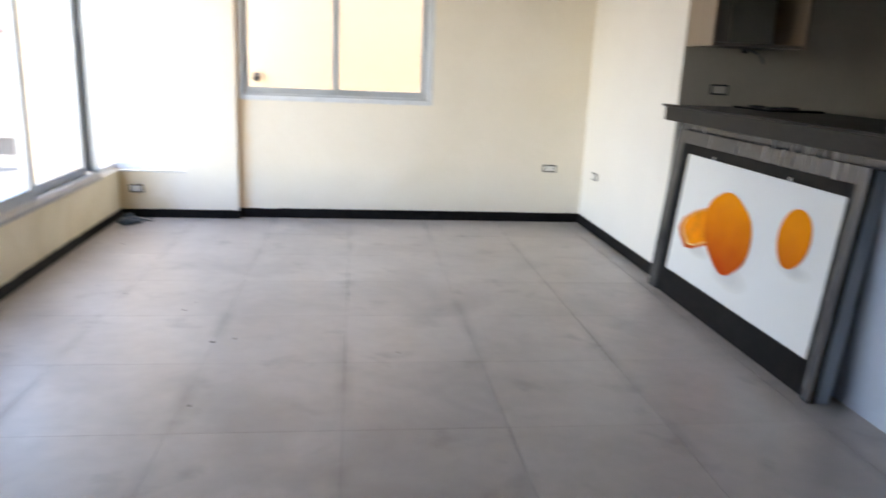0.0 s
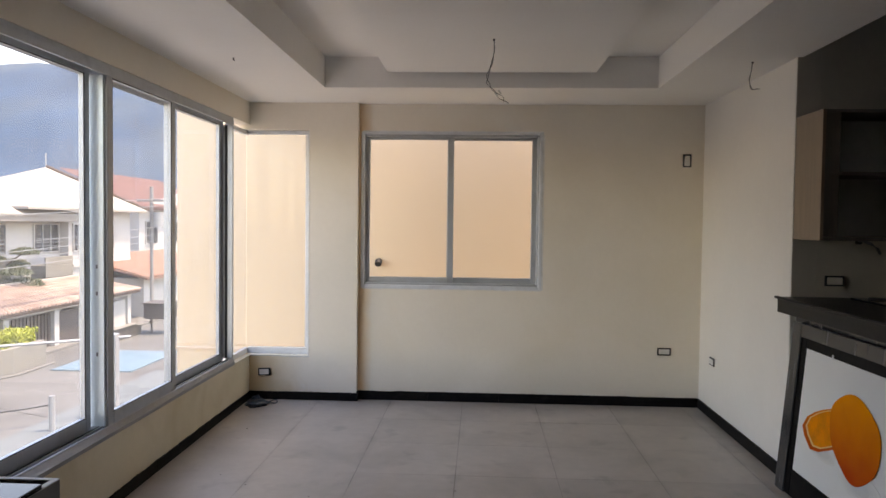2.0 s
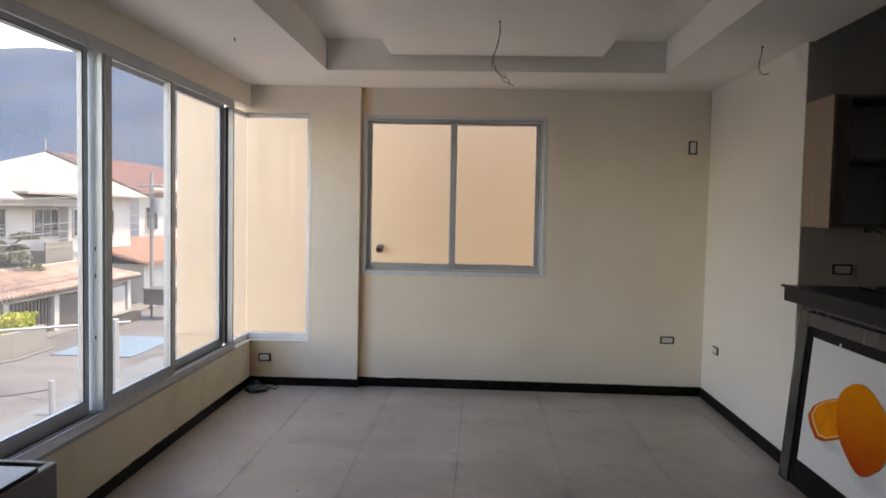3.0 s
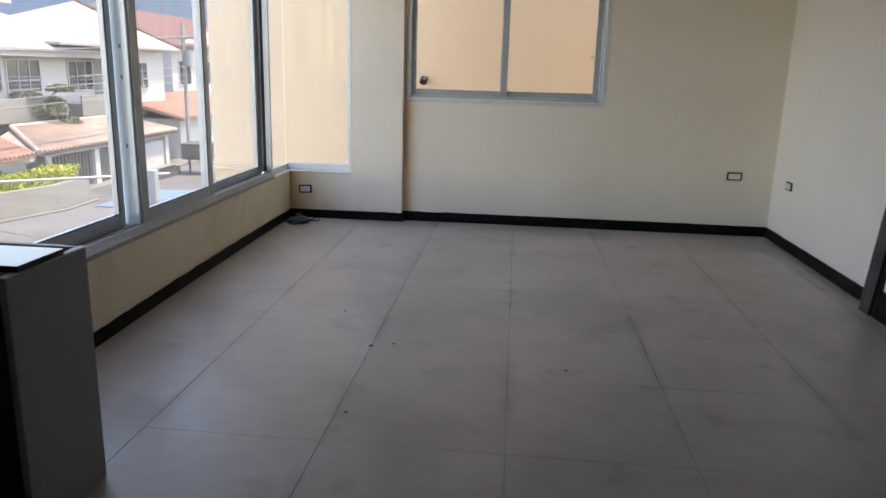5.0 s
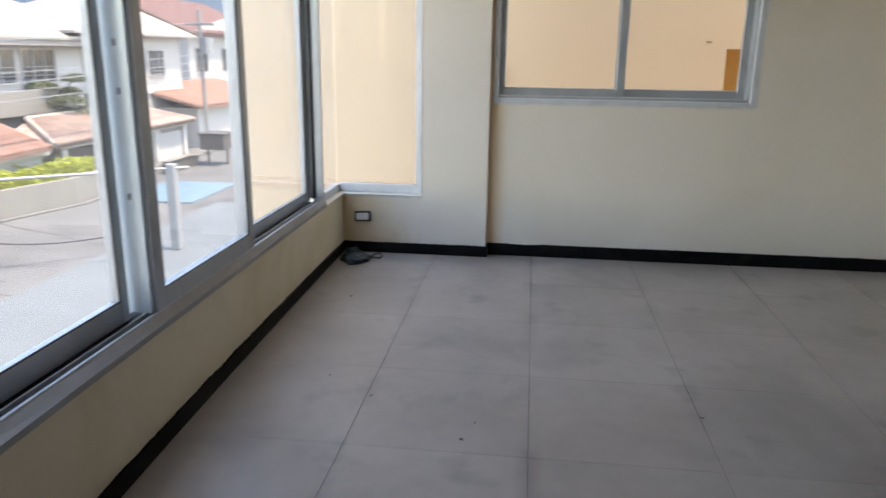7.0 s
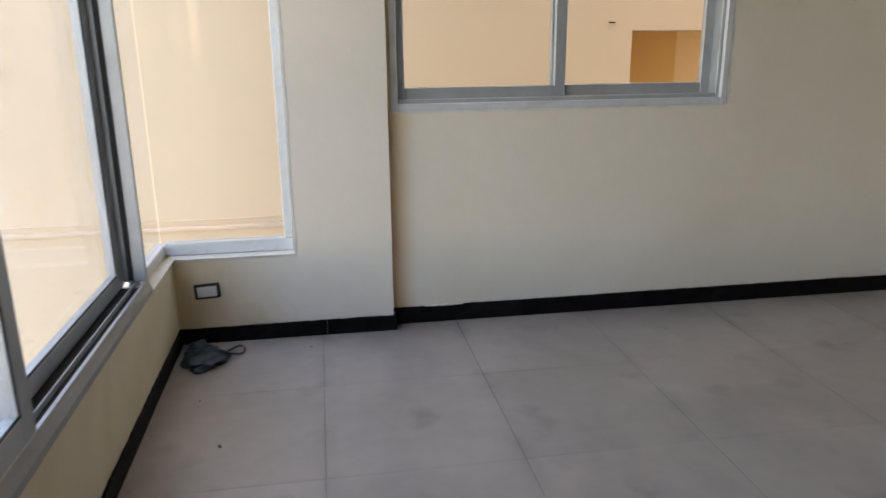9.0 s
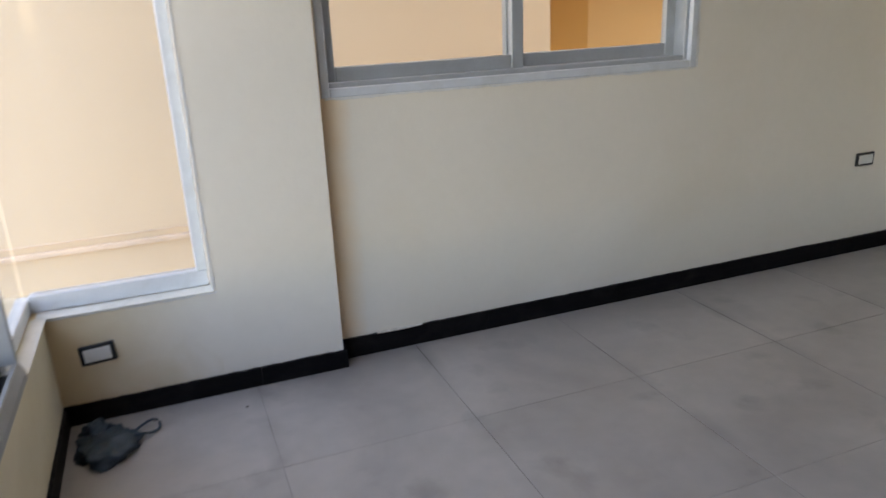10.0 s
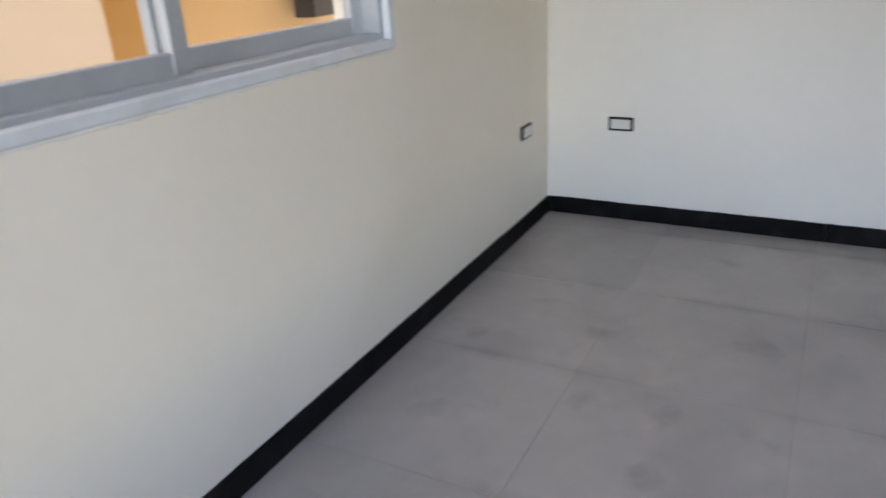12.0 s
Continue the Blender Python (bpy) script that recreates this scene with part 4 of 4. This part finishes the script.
def roof_tiles(name, rows, cols, p00, pu, pv, mtl, parent, radius, pv_end=None):
    """Rounded barrel tiles over a slope: p00 at the eave, pu along it, pv up the slope (pv_end at the far end of a hip)."""
    bm = bmesh.new()
    u, v = Vector(pu), Vector(pv)
    nrm = u.cross(v).normalized()
    if nrm.z < 0:
        nrm = -nrm
    for c in range(cols):
        for r in range(rows):
            slope = v.lerp(Vector(pv_end), (c + 0.5) / cols) if pv_end else v
            a = Vector(p00) + u * (c / cols) + slope * (r / rows) + nrm * 0.02
            du, dv = u / cols, slope / rows * 1.12
            if pv_end:
                du = du * (1 + (Vector(pv_end).y - v.y) / u.length * r / rows)
            base = []
            for e in (0, 1):
                ring = []
                for k in range(5):
                    t = k / 4
                    h = math.sin(math.pi * t) * radius + 0.03 * (1 - e)
                    ring.append(bm.verts.new(a + du * (0.18 + 0.64 * t) + dv * e + nrm * h))
                base.append(ring)
            for k in range(4):
                bm.faces.new((base[0][k], base[0][k + 1], base[1][k + 1], base[1][k]))
            bm.faces.new(base[0])
    ob = part(name, bm, mtl, parent)
    ob["kind"] = "stuff"
    return ob


def quad_slab(corners, thick):
    bm = bmesh.new()
    top = [bm.verts.new(c) for c in corners]
    low = [bm.verts.new((c[0], c[1], c[2] - thick)) for c in corners]
    n = len(corners)
    bm.faces.new(top)
    bm.faces.new(low[::-1])
    for i in range(n):
        bm.faces.new((top[i], top[(i + 1) % n], low[(i + 1) % n], low[i]))
    return bm


def window_unit(parent, x, y0, y1, z0, z1, bars=2, rail=True):
    win = part("window", boxes((x + 0.0, y0 - 0.08, z0 - 0.08, x + 0.10, y1 + 0.08, z0), (x, y0 - 0.08, z1, x + 0.10, y1 + 0.08, z1 + 0.08), (x, y0 - 0.08, z0, x + 0.10, y0, z1), (x, y1, z0, x + 0.10, y1 + 0.08, z1)), M_WHITEHOUSE, parent)
    part("pane", boxes((x + 0.01, y0, z0, x + 0.03, y1, z1)), M_DARKWIN, win)
    for i in range(1, bars + 1):
        y = y0 + (y1 - y0) * i / (bars + 1)
        part("mullion", boxes((x + 0.031, y - 0.04, z0, x + 0.08, y + 0.04, z1)), M_STEEL, win)
    if rail:
        for k in range(4):
            z = z0 + 0.12 + k * 0.22
            part("rail", boxes((x + 0.25, y0 - 0.1, z, x + 0.28, y1 + 0.1, z + 0.03)), M_STEEL, win)
    return win


# garage row with barrel-tiled lean-to roof along the street
gx, gz = -21.0, -3.45
gar = thing("garage", "white street garage with a pinkish barrel-tile roof", "garage", (gx, 30, G))
under(gar, part("rear_wall", boxes((gx - 2.3, 27.5, G, gx - 2.0, 40.2, gz + 0.9)), M_WHITEHOUSE))
for y in (27.6, 31.8, 36.4, 39.9):
    under(gar, part("post", boxes((gx - 0.25, y - 0.22, G, gx + 0.15, y + 0.22, gz), bevel=0.02), M_WHITEHOUSE))
under(gar, part("infill_wall", boxes((gx - 0.15, 36.65, G, gx, 39.65, gz - 0.25)), M_WHITEHOUSE))
under(gar, part("beam", boxes((gx - 0.2, 27.3, gz, gx + 0.2, 40.2, gz + 0.22), bevel=0.02), M_WHITEHOUSE))
under(gar, part("garage_gate", boxes(*[(gx - 0.1, 28.0 + 0.3 * k, G + 0.05, gx - 0.04, 28.2 + 0.3 * k, gz - 0.1) for k in range(12)]), M_GATE))
under(gar, part("garage_door", boxes((gx - 0.1, 32.1, G + 0.05, gx - 0.04, 34.2, gz - 0.15)), M_GATE))
under(gar, part("garage_wall", boxes((gx - 0.18, 34.25, G, gx - 0.02, 36.15, gz - 0.02)), M_WHITEHOUSE))
under(gar, part("roof_deck", quad_slab([(gx + 0.55, 26.4, gz + 0.30), (gx + 0.55, 40.6, gz + 0.30), (gx - 2.25, 38.2, gz + 1.23), (gx - 2.25, 28.5, gz + 1.23)], 0.14), M_TILEGAP))
under(gar, roof_tiles("roof_tiles", 9, 44, (gx + 0.62, 26.4, gz + 0.30), (0, 14.2, 0), (-2.8, 2.1, 0.93), M_PINKTILE, None, 0.14, (-2.8, -2.4, 0.93)))
under(gar, part("hip_cap", tube([(gx + 0.55, 26.35, gz + 0.36), (gx - 2.25, 28.45, gz + 1.31)], 0.13, 8), M_CREAMROOF))
under(gar, part("ridge_cap", tube([(gx - 2.25, 28.45, gz + 1.31), (gx - 2.25, 38.2, gz + 1.31)], 0.13, 8), M_CREAMROOF))
under(gar, part("hip_face", quad_slab([(gx + 0.55, 26.4, gz + 0.28), (gx - 2.25, 28.5, gz + 1.22), (gx - 2.6, 26.4, gz + 0.28)], 0.10), M_PINKTILE))
under(gar, part("hip_face", quad_slab([(gx + 0.55, 40.6, gz + 0.28), (gx - 2.6, 40.6, gz + 0.28), (gx - 2.25, 38.2, gz + 1.22)], 0.10), M_PINKTILE))
# lower, nearer roof with a hip
gar2 = thing("garage", "low white garage with an orange barrel-tile hip roof", "garage", (gx, 20, G))
under(gar2, part("wall", boxes((gx - 4.0, 14.0, G, gx - 0.1, 26.2, gz - 0.1)), M_WHITEHOUSE))
under(gar2, part("beam", boxes((gx - 0.2, 13.8, gz - 0.095, gx + 0.25, 26.4, gz + 0.18), bevel=0.02), M_WHITEHOUSE))
under(gar2, part("roof_deck", quad_slab([(gx + 0.6, 13.5, gz + 0.28), (gx + 0.6, 26.0, gz + 0.28), (gx - 3.2, 25.4, gz + 2.0), (gx - 3.2, 13.5, gz + 2.0)], 0.14), M_TERRA))
under(gar2, roof_tiles("roof_tiles", 12, 42, (gx + 0.66, 13.5, gz + 0.28), (0, 12.5, 0), (-3.8, 0, 1.72), M_TERRA, None, 0.11, (-3.8, -0.6, 1.72)))
under(gar2, part("hip_face", quad_slab([(gx + 0.6, 26.0, gz + 0.27), (gx - 3.6, 27.6, gz + 0.27), (gx - 3.2, 25.4, gz + 1.98)], 0.12), M_TERRA))
under(gar2, part("hip_cap", tube([(gx + 0.6, 26.0, gz + 0.32), (gx - 3.2, 25.4, gz + 2.06)], 0.10, 8), M_TERRA))

# two-storey house behind the garages
hx = -25.0
house = thing("house", "large white two-storey house with a pale hipped roof", "house", (hx, 30, G))
under(house, part("wall", boxes((hx - 11, 8.0, G, hx, 39.0, 1.55)), M_WHITEHOUSE))
under(house, part("wing_wall", boxes((hx - 9, 39.01, G, hx + 0.6, 47.2, 2.1)), M_WHITEHOUSE))
under(house, part("fascia", boxes((hx - 12, 7.0, 1.30, hx + 1.1, 39.4, 1.72), bevel=0.03), M_CREAMROOF))
under(house, part("roof", quad_slab([(hx + 1.2, 6.8, 1.75), (hx + 1.2, 39.6, 1.75), (hx - 5.4, 33.5, 4.7), (hx - 5.4, 10.0, 4.7)], 0.12), M_CREAMROOF))
under(house, part("wing_roof", quad_slab([(hx + 1.5, 33.5, 2.15), (hx + 1.5, 48.4, 2.15), (hx - 3.2, 42.8, 5.05)], 0.14), M_CREAMROOF))
under(house, part("wing_hip", quad_slab([(hx + 1.5, 33.5, 2.15), (hx - 3.2, 42.8, 5.05), (hx - 10.0, 36.0, 2.15)], 0.14), M_CREAMROOF))
under(house, part("wing_hip", quad_slab([(hx + 1.5, 48.4, 2.15), (hx - 9.0, 48.4, 2.15), (hx - 3.2, 42.8, 5.05)], 0.14), M_CREAMROOF))
under(house, part("hip_cap", tube([(hx + 1.5, 48.4, 2.2), (hx - 3.2, 42.8, 5.12)], 0.13), M_TILEGAP))
under(house, part("antenna", tube([(hx - 3.2, 42.8, 5.0), (hx - 3.2, 42.8, 6.0)], 0.05), M_STEEL))
under(house, part("chimney", boxes((hx - 5.2, 36.2, 4.4, hx - 4.0, 37.6, 5.9), bevel=0.03), M_WHITEHOUSE))
for y0, y1, x in ((16.5, 20.5, hx), (27.2, 30.4, hx), (30.9, 33.6, hx), (36.3, 38.8, hx), (39.5, 41.1, hx + 0.6), (42.6, 44.6, hx + 0.6)):
    w = window_unit(house, x, y0, y1, -0.55, 1.10)
    w.location = w.location - house.location
# Parapets take the planter's grey to paint in the shade on them.
for y0, y1 in ((26.6, 34.2), (15.5, 21.5), (36.0, 38.9)):
    balcony = under(house, part("balcony", boxes((hx, y0, -2.1, hx + 0.95, y1, -1.35), (hx + 0.85, y0, -1.35, hx + 0.95, y1, -0.86), bevel=0.02), M_PLANTER, None, "balcony parapet with its shade put into a grey colour"))
    part("coping", boxes((hx + 0.76, y0 - 0.06, -0.86, hx + 1.04, y1 + 0.06, -0.70), bevel=0.02), M_WHITEHOUSE, balcony).location = -house.location
under(house, part("string_course", boxes((hx + 0.6, 39.3, -1.65, hx + 0.75, 47.0, -1.45)), M_WHITEHOUSE))

# low orange roof and the red-roofed house farther on
low = thing("outbuilding", "white outbuilding with a bright orange tiled roof", "building", (-23, 47, G))
under(low, part("wall", boxes((-27, 43.5, G, -21.6, 56, -2.65)), M_WHITEHOUSE))
under(low, part("roof", quad_slab([(-20.9, 42.6, -2.55), (-20.9, 56.5, -2.55), (-26.0, 56.5, -1.25), (-26.0, 42.6, -1.25)], 0.14), M_TERRA))
under(low, roof_tiles("roof_tiles", 8, 40, (-20.85, 42.6, -2.52), (0, 13.9, 0), (-5.1, 0, 1.30), M_TERRA, None, 0.11))
far = thing("house", "white house with a dark red tiled roof farther down the street", "house", (-30, 62, G))
under(far, part("wall", boxes((-42, 54, G, -27, 70, 2.6)), M_WHITEHOUSE))
under(far, part("roof", quad_slab([(-26.2, 52.5, 2.5), (-26.2, 71.0, 2.5), (-33.0, 69.0, 5.6), (-33.0, 54.5, 5.6)], 0.16), M_REDROOF))
under(far, roof_tiles("roof_tiles", 12, 46, (-26.1, 52.5, 2.53), (0, 18.5, 0), (-6.9, 0, 3.1), M_REDROOF, None, 0.10))
under(far, part("gable", prism([(52.6, 2.4), (70.9, 2.4), (61.7, 4.0)], -26.9, -26.6, "x"), M_WHITEHOUSE))
for y0, y1 in ((55.2, 57.4), (60.5, 63.0)):
    w = window_unit(far, -27.0, y0, y1, -0.6, 1.3, 1, False)
    w.location = w.location - far.location
under(far, part("balcony", boxes((-27, 54.2, -1.6, -26, 64, -1.4), (-26.1, 54.2, -1.4, -26, 64, -0.7)), M_WHITEHOUSE))

# planted retaining wall, kerb line and hedge
ret = thing("planter_wall", "curved pale retaining wall of a planted strip", "wall", (-19, 22, G))
line = [(-22.0, 13.0), (-21.0, 18.0), (-19.8, 22.0), (-18.9, 25.0), (-19.0, 27.6)]
bm = bmesh.new()
prev = None
for x, y in line:
    cur = [bm.verts.new(p) for p in ((x + 0.12, y, G), (x - 0.22, y, G), (x - 0.22, y, G + 1.15), (x + 0.12, y, G + 1.15))]
    if prev:
        for k in range(4):
            bm.faces.new((prev[k], prev[(k + 1) % 4], cur[(k + 1) % 4], cur[k]))
    else:
        bm.faces.new(cur)
    prev = cur
bm.faces.new(prev)
under(ret, part("wall_body", bm, M_PLANTER))
under(ret, part("kerb_line", tube([(x + 0.5, y, G + 0.05) for x, y in line], 0.055), M_PAVE))
rng = random.Random(5)
bm = bmesh.new()
for i in range(9500):
    s = rng.random() * (len(line) - 1)
    k = min(int(s), len(line) - 2)
    f = s - k
    x = line[k][0] * (1 - f) + line[k + 1][0] * f - 0.3 - abs(rng.gauss(0, 0.7))
    y = line[k][1] * (1 - f) + line[k + 1][1] * f + rng.gauss(0, 0.1)
    h = 0.85 + 0.35 * noise.noise(Vector((x * 0.8, y * 0.8, 0)))
    z = G + 0.9 + rng.random() * h
    m = Matrix.Translation((x, y, z)) @ Euler((rng.random() * 6, rng.random() * 6, rng.random() * 6)).to_matrix().to_4x4()
    r = 0.05 + 0.07 * rng.random()
    q = [bm.verts.new(m @ Vector(p)) for p in ((-r, 0, 0), (0, -r * 0.5, 0.02), (r, 0, 0), (0, r * 0.5, 0.02))]
    bm.faces.new(q)
tagged(part("hedge", bm, M_LEAF), "bright yellow-green hedge on the retaining wall", "hedge", kind="stuff")


def shrub(name, label, place, height, spread, leaves, seed, mtl):
    root = thing(name, label, "tree", place)
    r = random.Random(seed)
    part("trunk", tube([(0.05 * math.sin(i), 0.04 * math.cos(i), height * 0.6 * i / 6) for i in range(7)], 0.09), M_GATE, root)
    tiers = [(Vector((math.cos(2.4 * k) * spread * 0.42, math.sin(2.4 * k) * spread * 0.42, height * (0.42 + 0.56 * k / 8))), spread * (0.62 - 0.035 * k)) for k in range(9)]
    for c, w in tiers[::2]:
        part("limb", tube([(0, 0, c.z - height * 0.14), (c.x * 0.5, c.y * 0.5, c.z - height * 0.06), (c.x, c.y, c.z)], 0.04), M_GATE, root)
    bm = bmesh.new()
    for i in range(leaves):
        c, w = tiers[i % len(tiers)]
        a, d = r.random() * 6.28, r.random() ** 0.5
        p = c + Vector((math.cos(a) * w * d, math.sin(a) * w * d, w * 0.42 * (1 - d * d) * (r.random() * 1.3 - 0.3)))
        m = Matrix.Translation(p) @ Euler((r.random() * 6, r.random() * 6, r.random() * 6)).to_matrix().to_4x4()
        s = 0.07 + 0.10 * r.random()
        bm.faces.new([bm.verts.new(m @ Vector(q)) for q in ((-s, 0, 0), (0, -s * 0.3, 0.03), (s, 0, 0), (0, s * 0.3, 0.03))])
    part("crown", bm, mtl, root)
    return root


shrub("garden_tree", "dark green garden tree in front of the white house", (-24.0, 32.3, G), 5.2, 2.1, 6500, 2, M_PALM)
shrub("garden_tree", "small dark green tree behind the tiled roof", (-24.2, 24.0, G), 4.0, 1.3, 1500, 4, M_PALM)

# utility pole with wires, transformer
pole = thing("utility_pole", "grey concrete utility pole with a transformer and wires", "pole", (-20.1, 41.5, G))
part("shaft", tube([(0, 0, 0), (0, 0, 9.2)], 0.13, 10), M_POLE, pole)
part("crossarm", boxes((-1.0, -0.08, 8.2, 1.0, 0.08, 8.35)), M_POLE, pole)
bm = bmesh.new()
bmesh.ops.create_cone(bm, cap_ends=True, segments=14, radius1=0.35, radius2=0.35, depth=1.0, matrix=pose(0.45, 0, 7.0))
part("transformer", bm, M_STEEL, pole)
for k, z in enumerate((5.1, 5.55, 6.0, 6.5, 7.9, 8.4)):
    pts = [(0.1 * k, -62 * s / 12, z - 1.1 * math.sin(math.pi * s / 12) * (0.6 + 0.1 * k)) for s in range(13)]
    part("wire", tube(pts, 0.022, 4), M_STEEL, pole)
# dark box and parked car at the bend, blue tarpaulin, street railing
kiosk = thing("kiosk", "dark brown metal kiosk box beside the road", "kiosk", (-17.7, 37.6, G))
part("body", boxes((-0.75, -0.8, 0.95, 0.75, 0.8, 1.85), bevel=0.03), M_GATE, kiosk)
part("roof_sheet", boxes((-0.85, -0.9, 1.855, 0.85, 0.9, 1.92), bevel=0.01), M_GATE, kiosk)
part("leg", boxes((-0.65, -0.06, 0.0, -0.55, 0.06, 0.95)), M_GATE, kiosk)
part("leg", boxes((0.55, -0.06, 0.0, 0.65, 0.06, 0.95)), M_GATE, kiosk)
tarp = thing("tarpaulin", "pale blue tarpaulin spread beside the road", "tarpaulin", (-15.8, 28.6, G))
bm = bmesh.new()
bmesh.ops.create_grid(bm, x_segments=16, y_segments=24, size=1.0)
for v in bm.verts:
    v.co = Vector((v.co.x * 1.9, v.co.y * 2.6, 0.05 + 0.06 * noise.noise(Vector((v.co.x * 2, v.co.y * 3, 1))) * (1 - max(abs(v.co.x), abs(v.co.y)) ** 4)))
geom = bmesh.ops.extrude_face_region(bm, geom=list(bm.faces))
for v in [e for e in geom["geom"] if isinstance(e, bmesh.types.BMVert)]:
    v.co.z = 0.01
part("sheet", bm, M_BLUETARP, tarp)
rail = thing("street_railing", "pale steel railing on the terrace edge", "railing", (-11.2, 18.0, G + 0.08))
for s in (0.0, 1.0):
    x, y = 0.45 - 8.95 * s, 0.35 - 7.15 * s
    part("post", boxes((x - 0.15, y - 0.15, 0, x + 0.15, y + 0.15, 2.95), bevel=0.02), M_STEEL, rail)
part("top_bar", tube([(0.9, 0.7, 2.80), (-8.6, -6.9, 2.80)], 0.05, 8), M_STEEL, rail)
bol = thing("chain_bollard", "pale steel bollard holding a sagging chain", "bollard", (-11.9, 16.6, G + 0.08))
part("shaft", tube([(0, 0, 0), (0, 0, 1.15)], 0.10, 10), M_STEEL, bol)
part("chain", tube([(-0.36 * s, -0.12 * s, 0.86 - 0.20 * math.sin(math.pi * s / 12)) for s in range(13)], 0.022, 5), M_BLACK, bol)

# low dark wall where the road bends
bend = thing("low_wall", "low dark stone wall at the bend of the road", "wall", (-18.9, 35.2, G))
part("wall_body", prism([(-1.9, 0.0), (1.9, 0.0), (1.9, 0.52), (1.2, 0.66), (-1.9, 0.60)], -0.18, 0.18, "x"), M_CARBODY, bend)
part("coping", boxes((-0.24, -1.95, 0.665, 0.24, 1.2, 0.73), bevel=0.01), M_PLANTER, bend)

# forested hills in the distance; their blue colour holds painted haze
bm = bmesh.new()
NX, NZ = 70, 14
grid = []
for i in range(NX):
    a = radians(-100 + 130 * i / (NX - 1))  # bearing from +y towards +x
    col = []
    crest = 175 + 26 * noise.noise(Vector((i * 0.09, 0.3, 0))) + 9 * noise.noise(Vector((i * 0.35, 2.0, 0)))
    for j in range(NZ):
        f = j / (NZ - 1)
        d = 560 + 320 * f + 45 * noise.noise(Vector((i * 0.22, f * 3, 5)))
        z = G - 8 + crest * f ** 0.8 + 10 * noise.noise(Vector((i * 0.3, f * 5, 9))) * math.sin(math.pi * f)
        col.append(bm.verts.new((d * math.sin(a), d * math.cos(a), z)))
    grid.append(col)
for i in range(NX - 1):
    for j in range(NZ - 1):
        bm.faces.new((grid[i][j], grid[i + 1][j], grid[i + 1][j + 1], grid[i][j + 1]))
tagged(part("backdrop_hills", bm, M_HAZYFOREST, None, "", True), "forested hills behind the houses with distance haze painted in as blue-green", "hills", kind="structure")

# ---- floor tiles, last ----
floor_ob = bpy.data.objects["floor"]
PITCH, GAP, GAP_ACROSS = 0.605, 0.0012, 0.0006
tile_meshes = {}
for i in range(11):
    for j in range(14):
        x0, x1 = max(0.001, i * PITCH - 0.004), min(XK - 0.001, (i + 1) * PITCH - 0.004)
        y1, y0 = min(-0.001, -0.585 + PITCH - j * PITCH), max(YB + 0.001, -0.585 - j * PITCH)
        if x1 - x0 < 0.03 or y1 - y0 < 0.03:
            continue
        key = (round(x1 - x0, 3), round(y1 - y0, 3))
        if key not in tile_meshes:
            bm = boxes((GAP, GAP_ACROSS, -0.012, key[0] - GAP, key[1] - GAP_ACROSS, 0.0), bevel=0.0004)
            me = bpy.data.meshes.new("floor_tile")
            bm.to_mesh(me)
            bm.free()
            me.materials.append(M_TILE)
            tile_meshes[key] = me
        ob = new("floor_tile", tile_meshes[key])
        ob.parent = floor_ob
        ob.location = (x0, y0, 0.0004 * noise.noise(Vector((i * 1.3, j * 1.7, 0))))
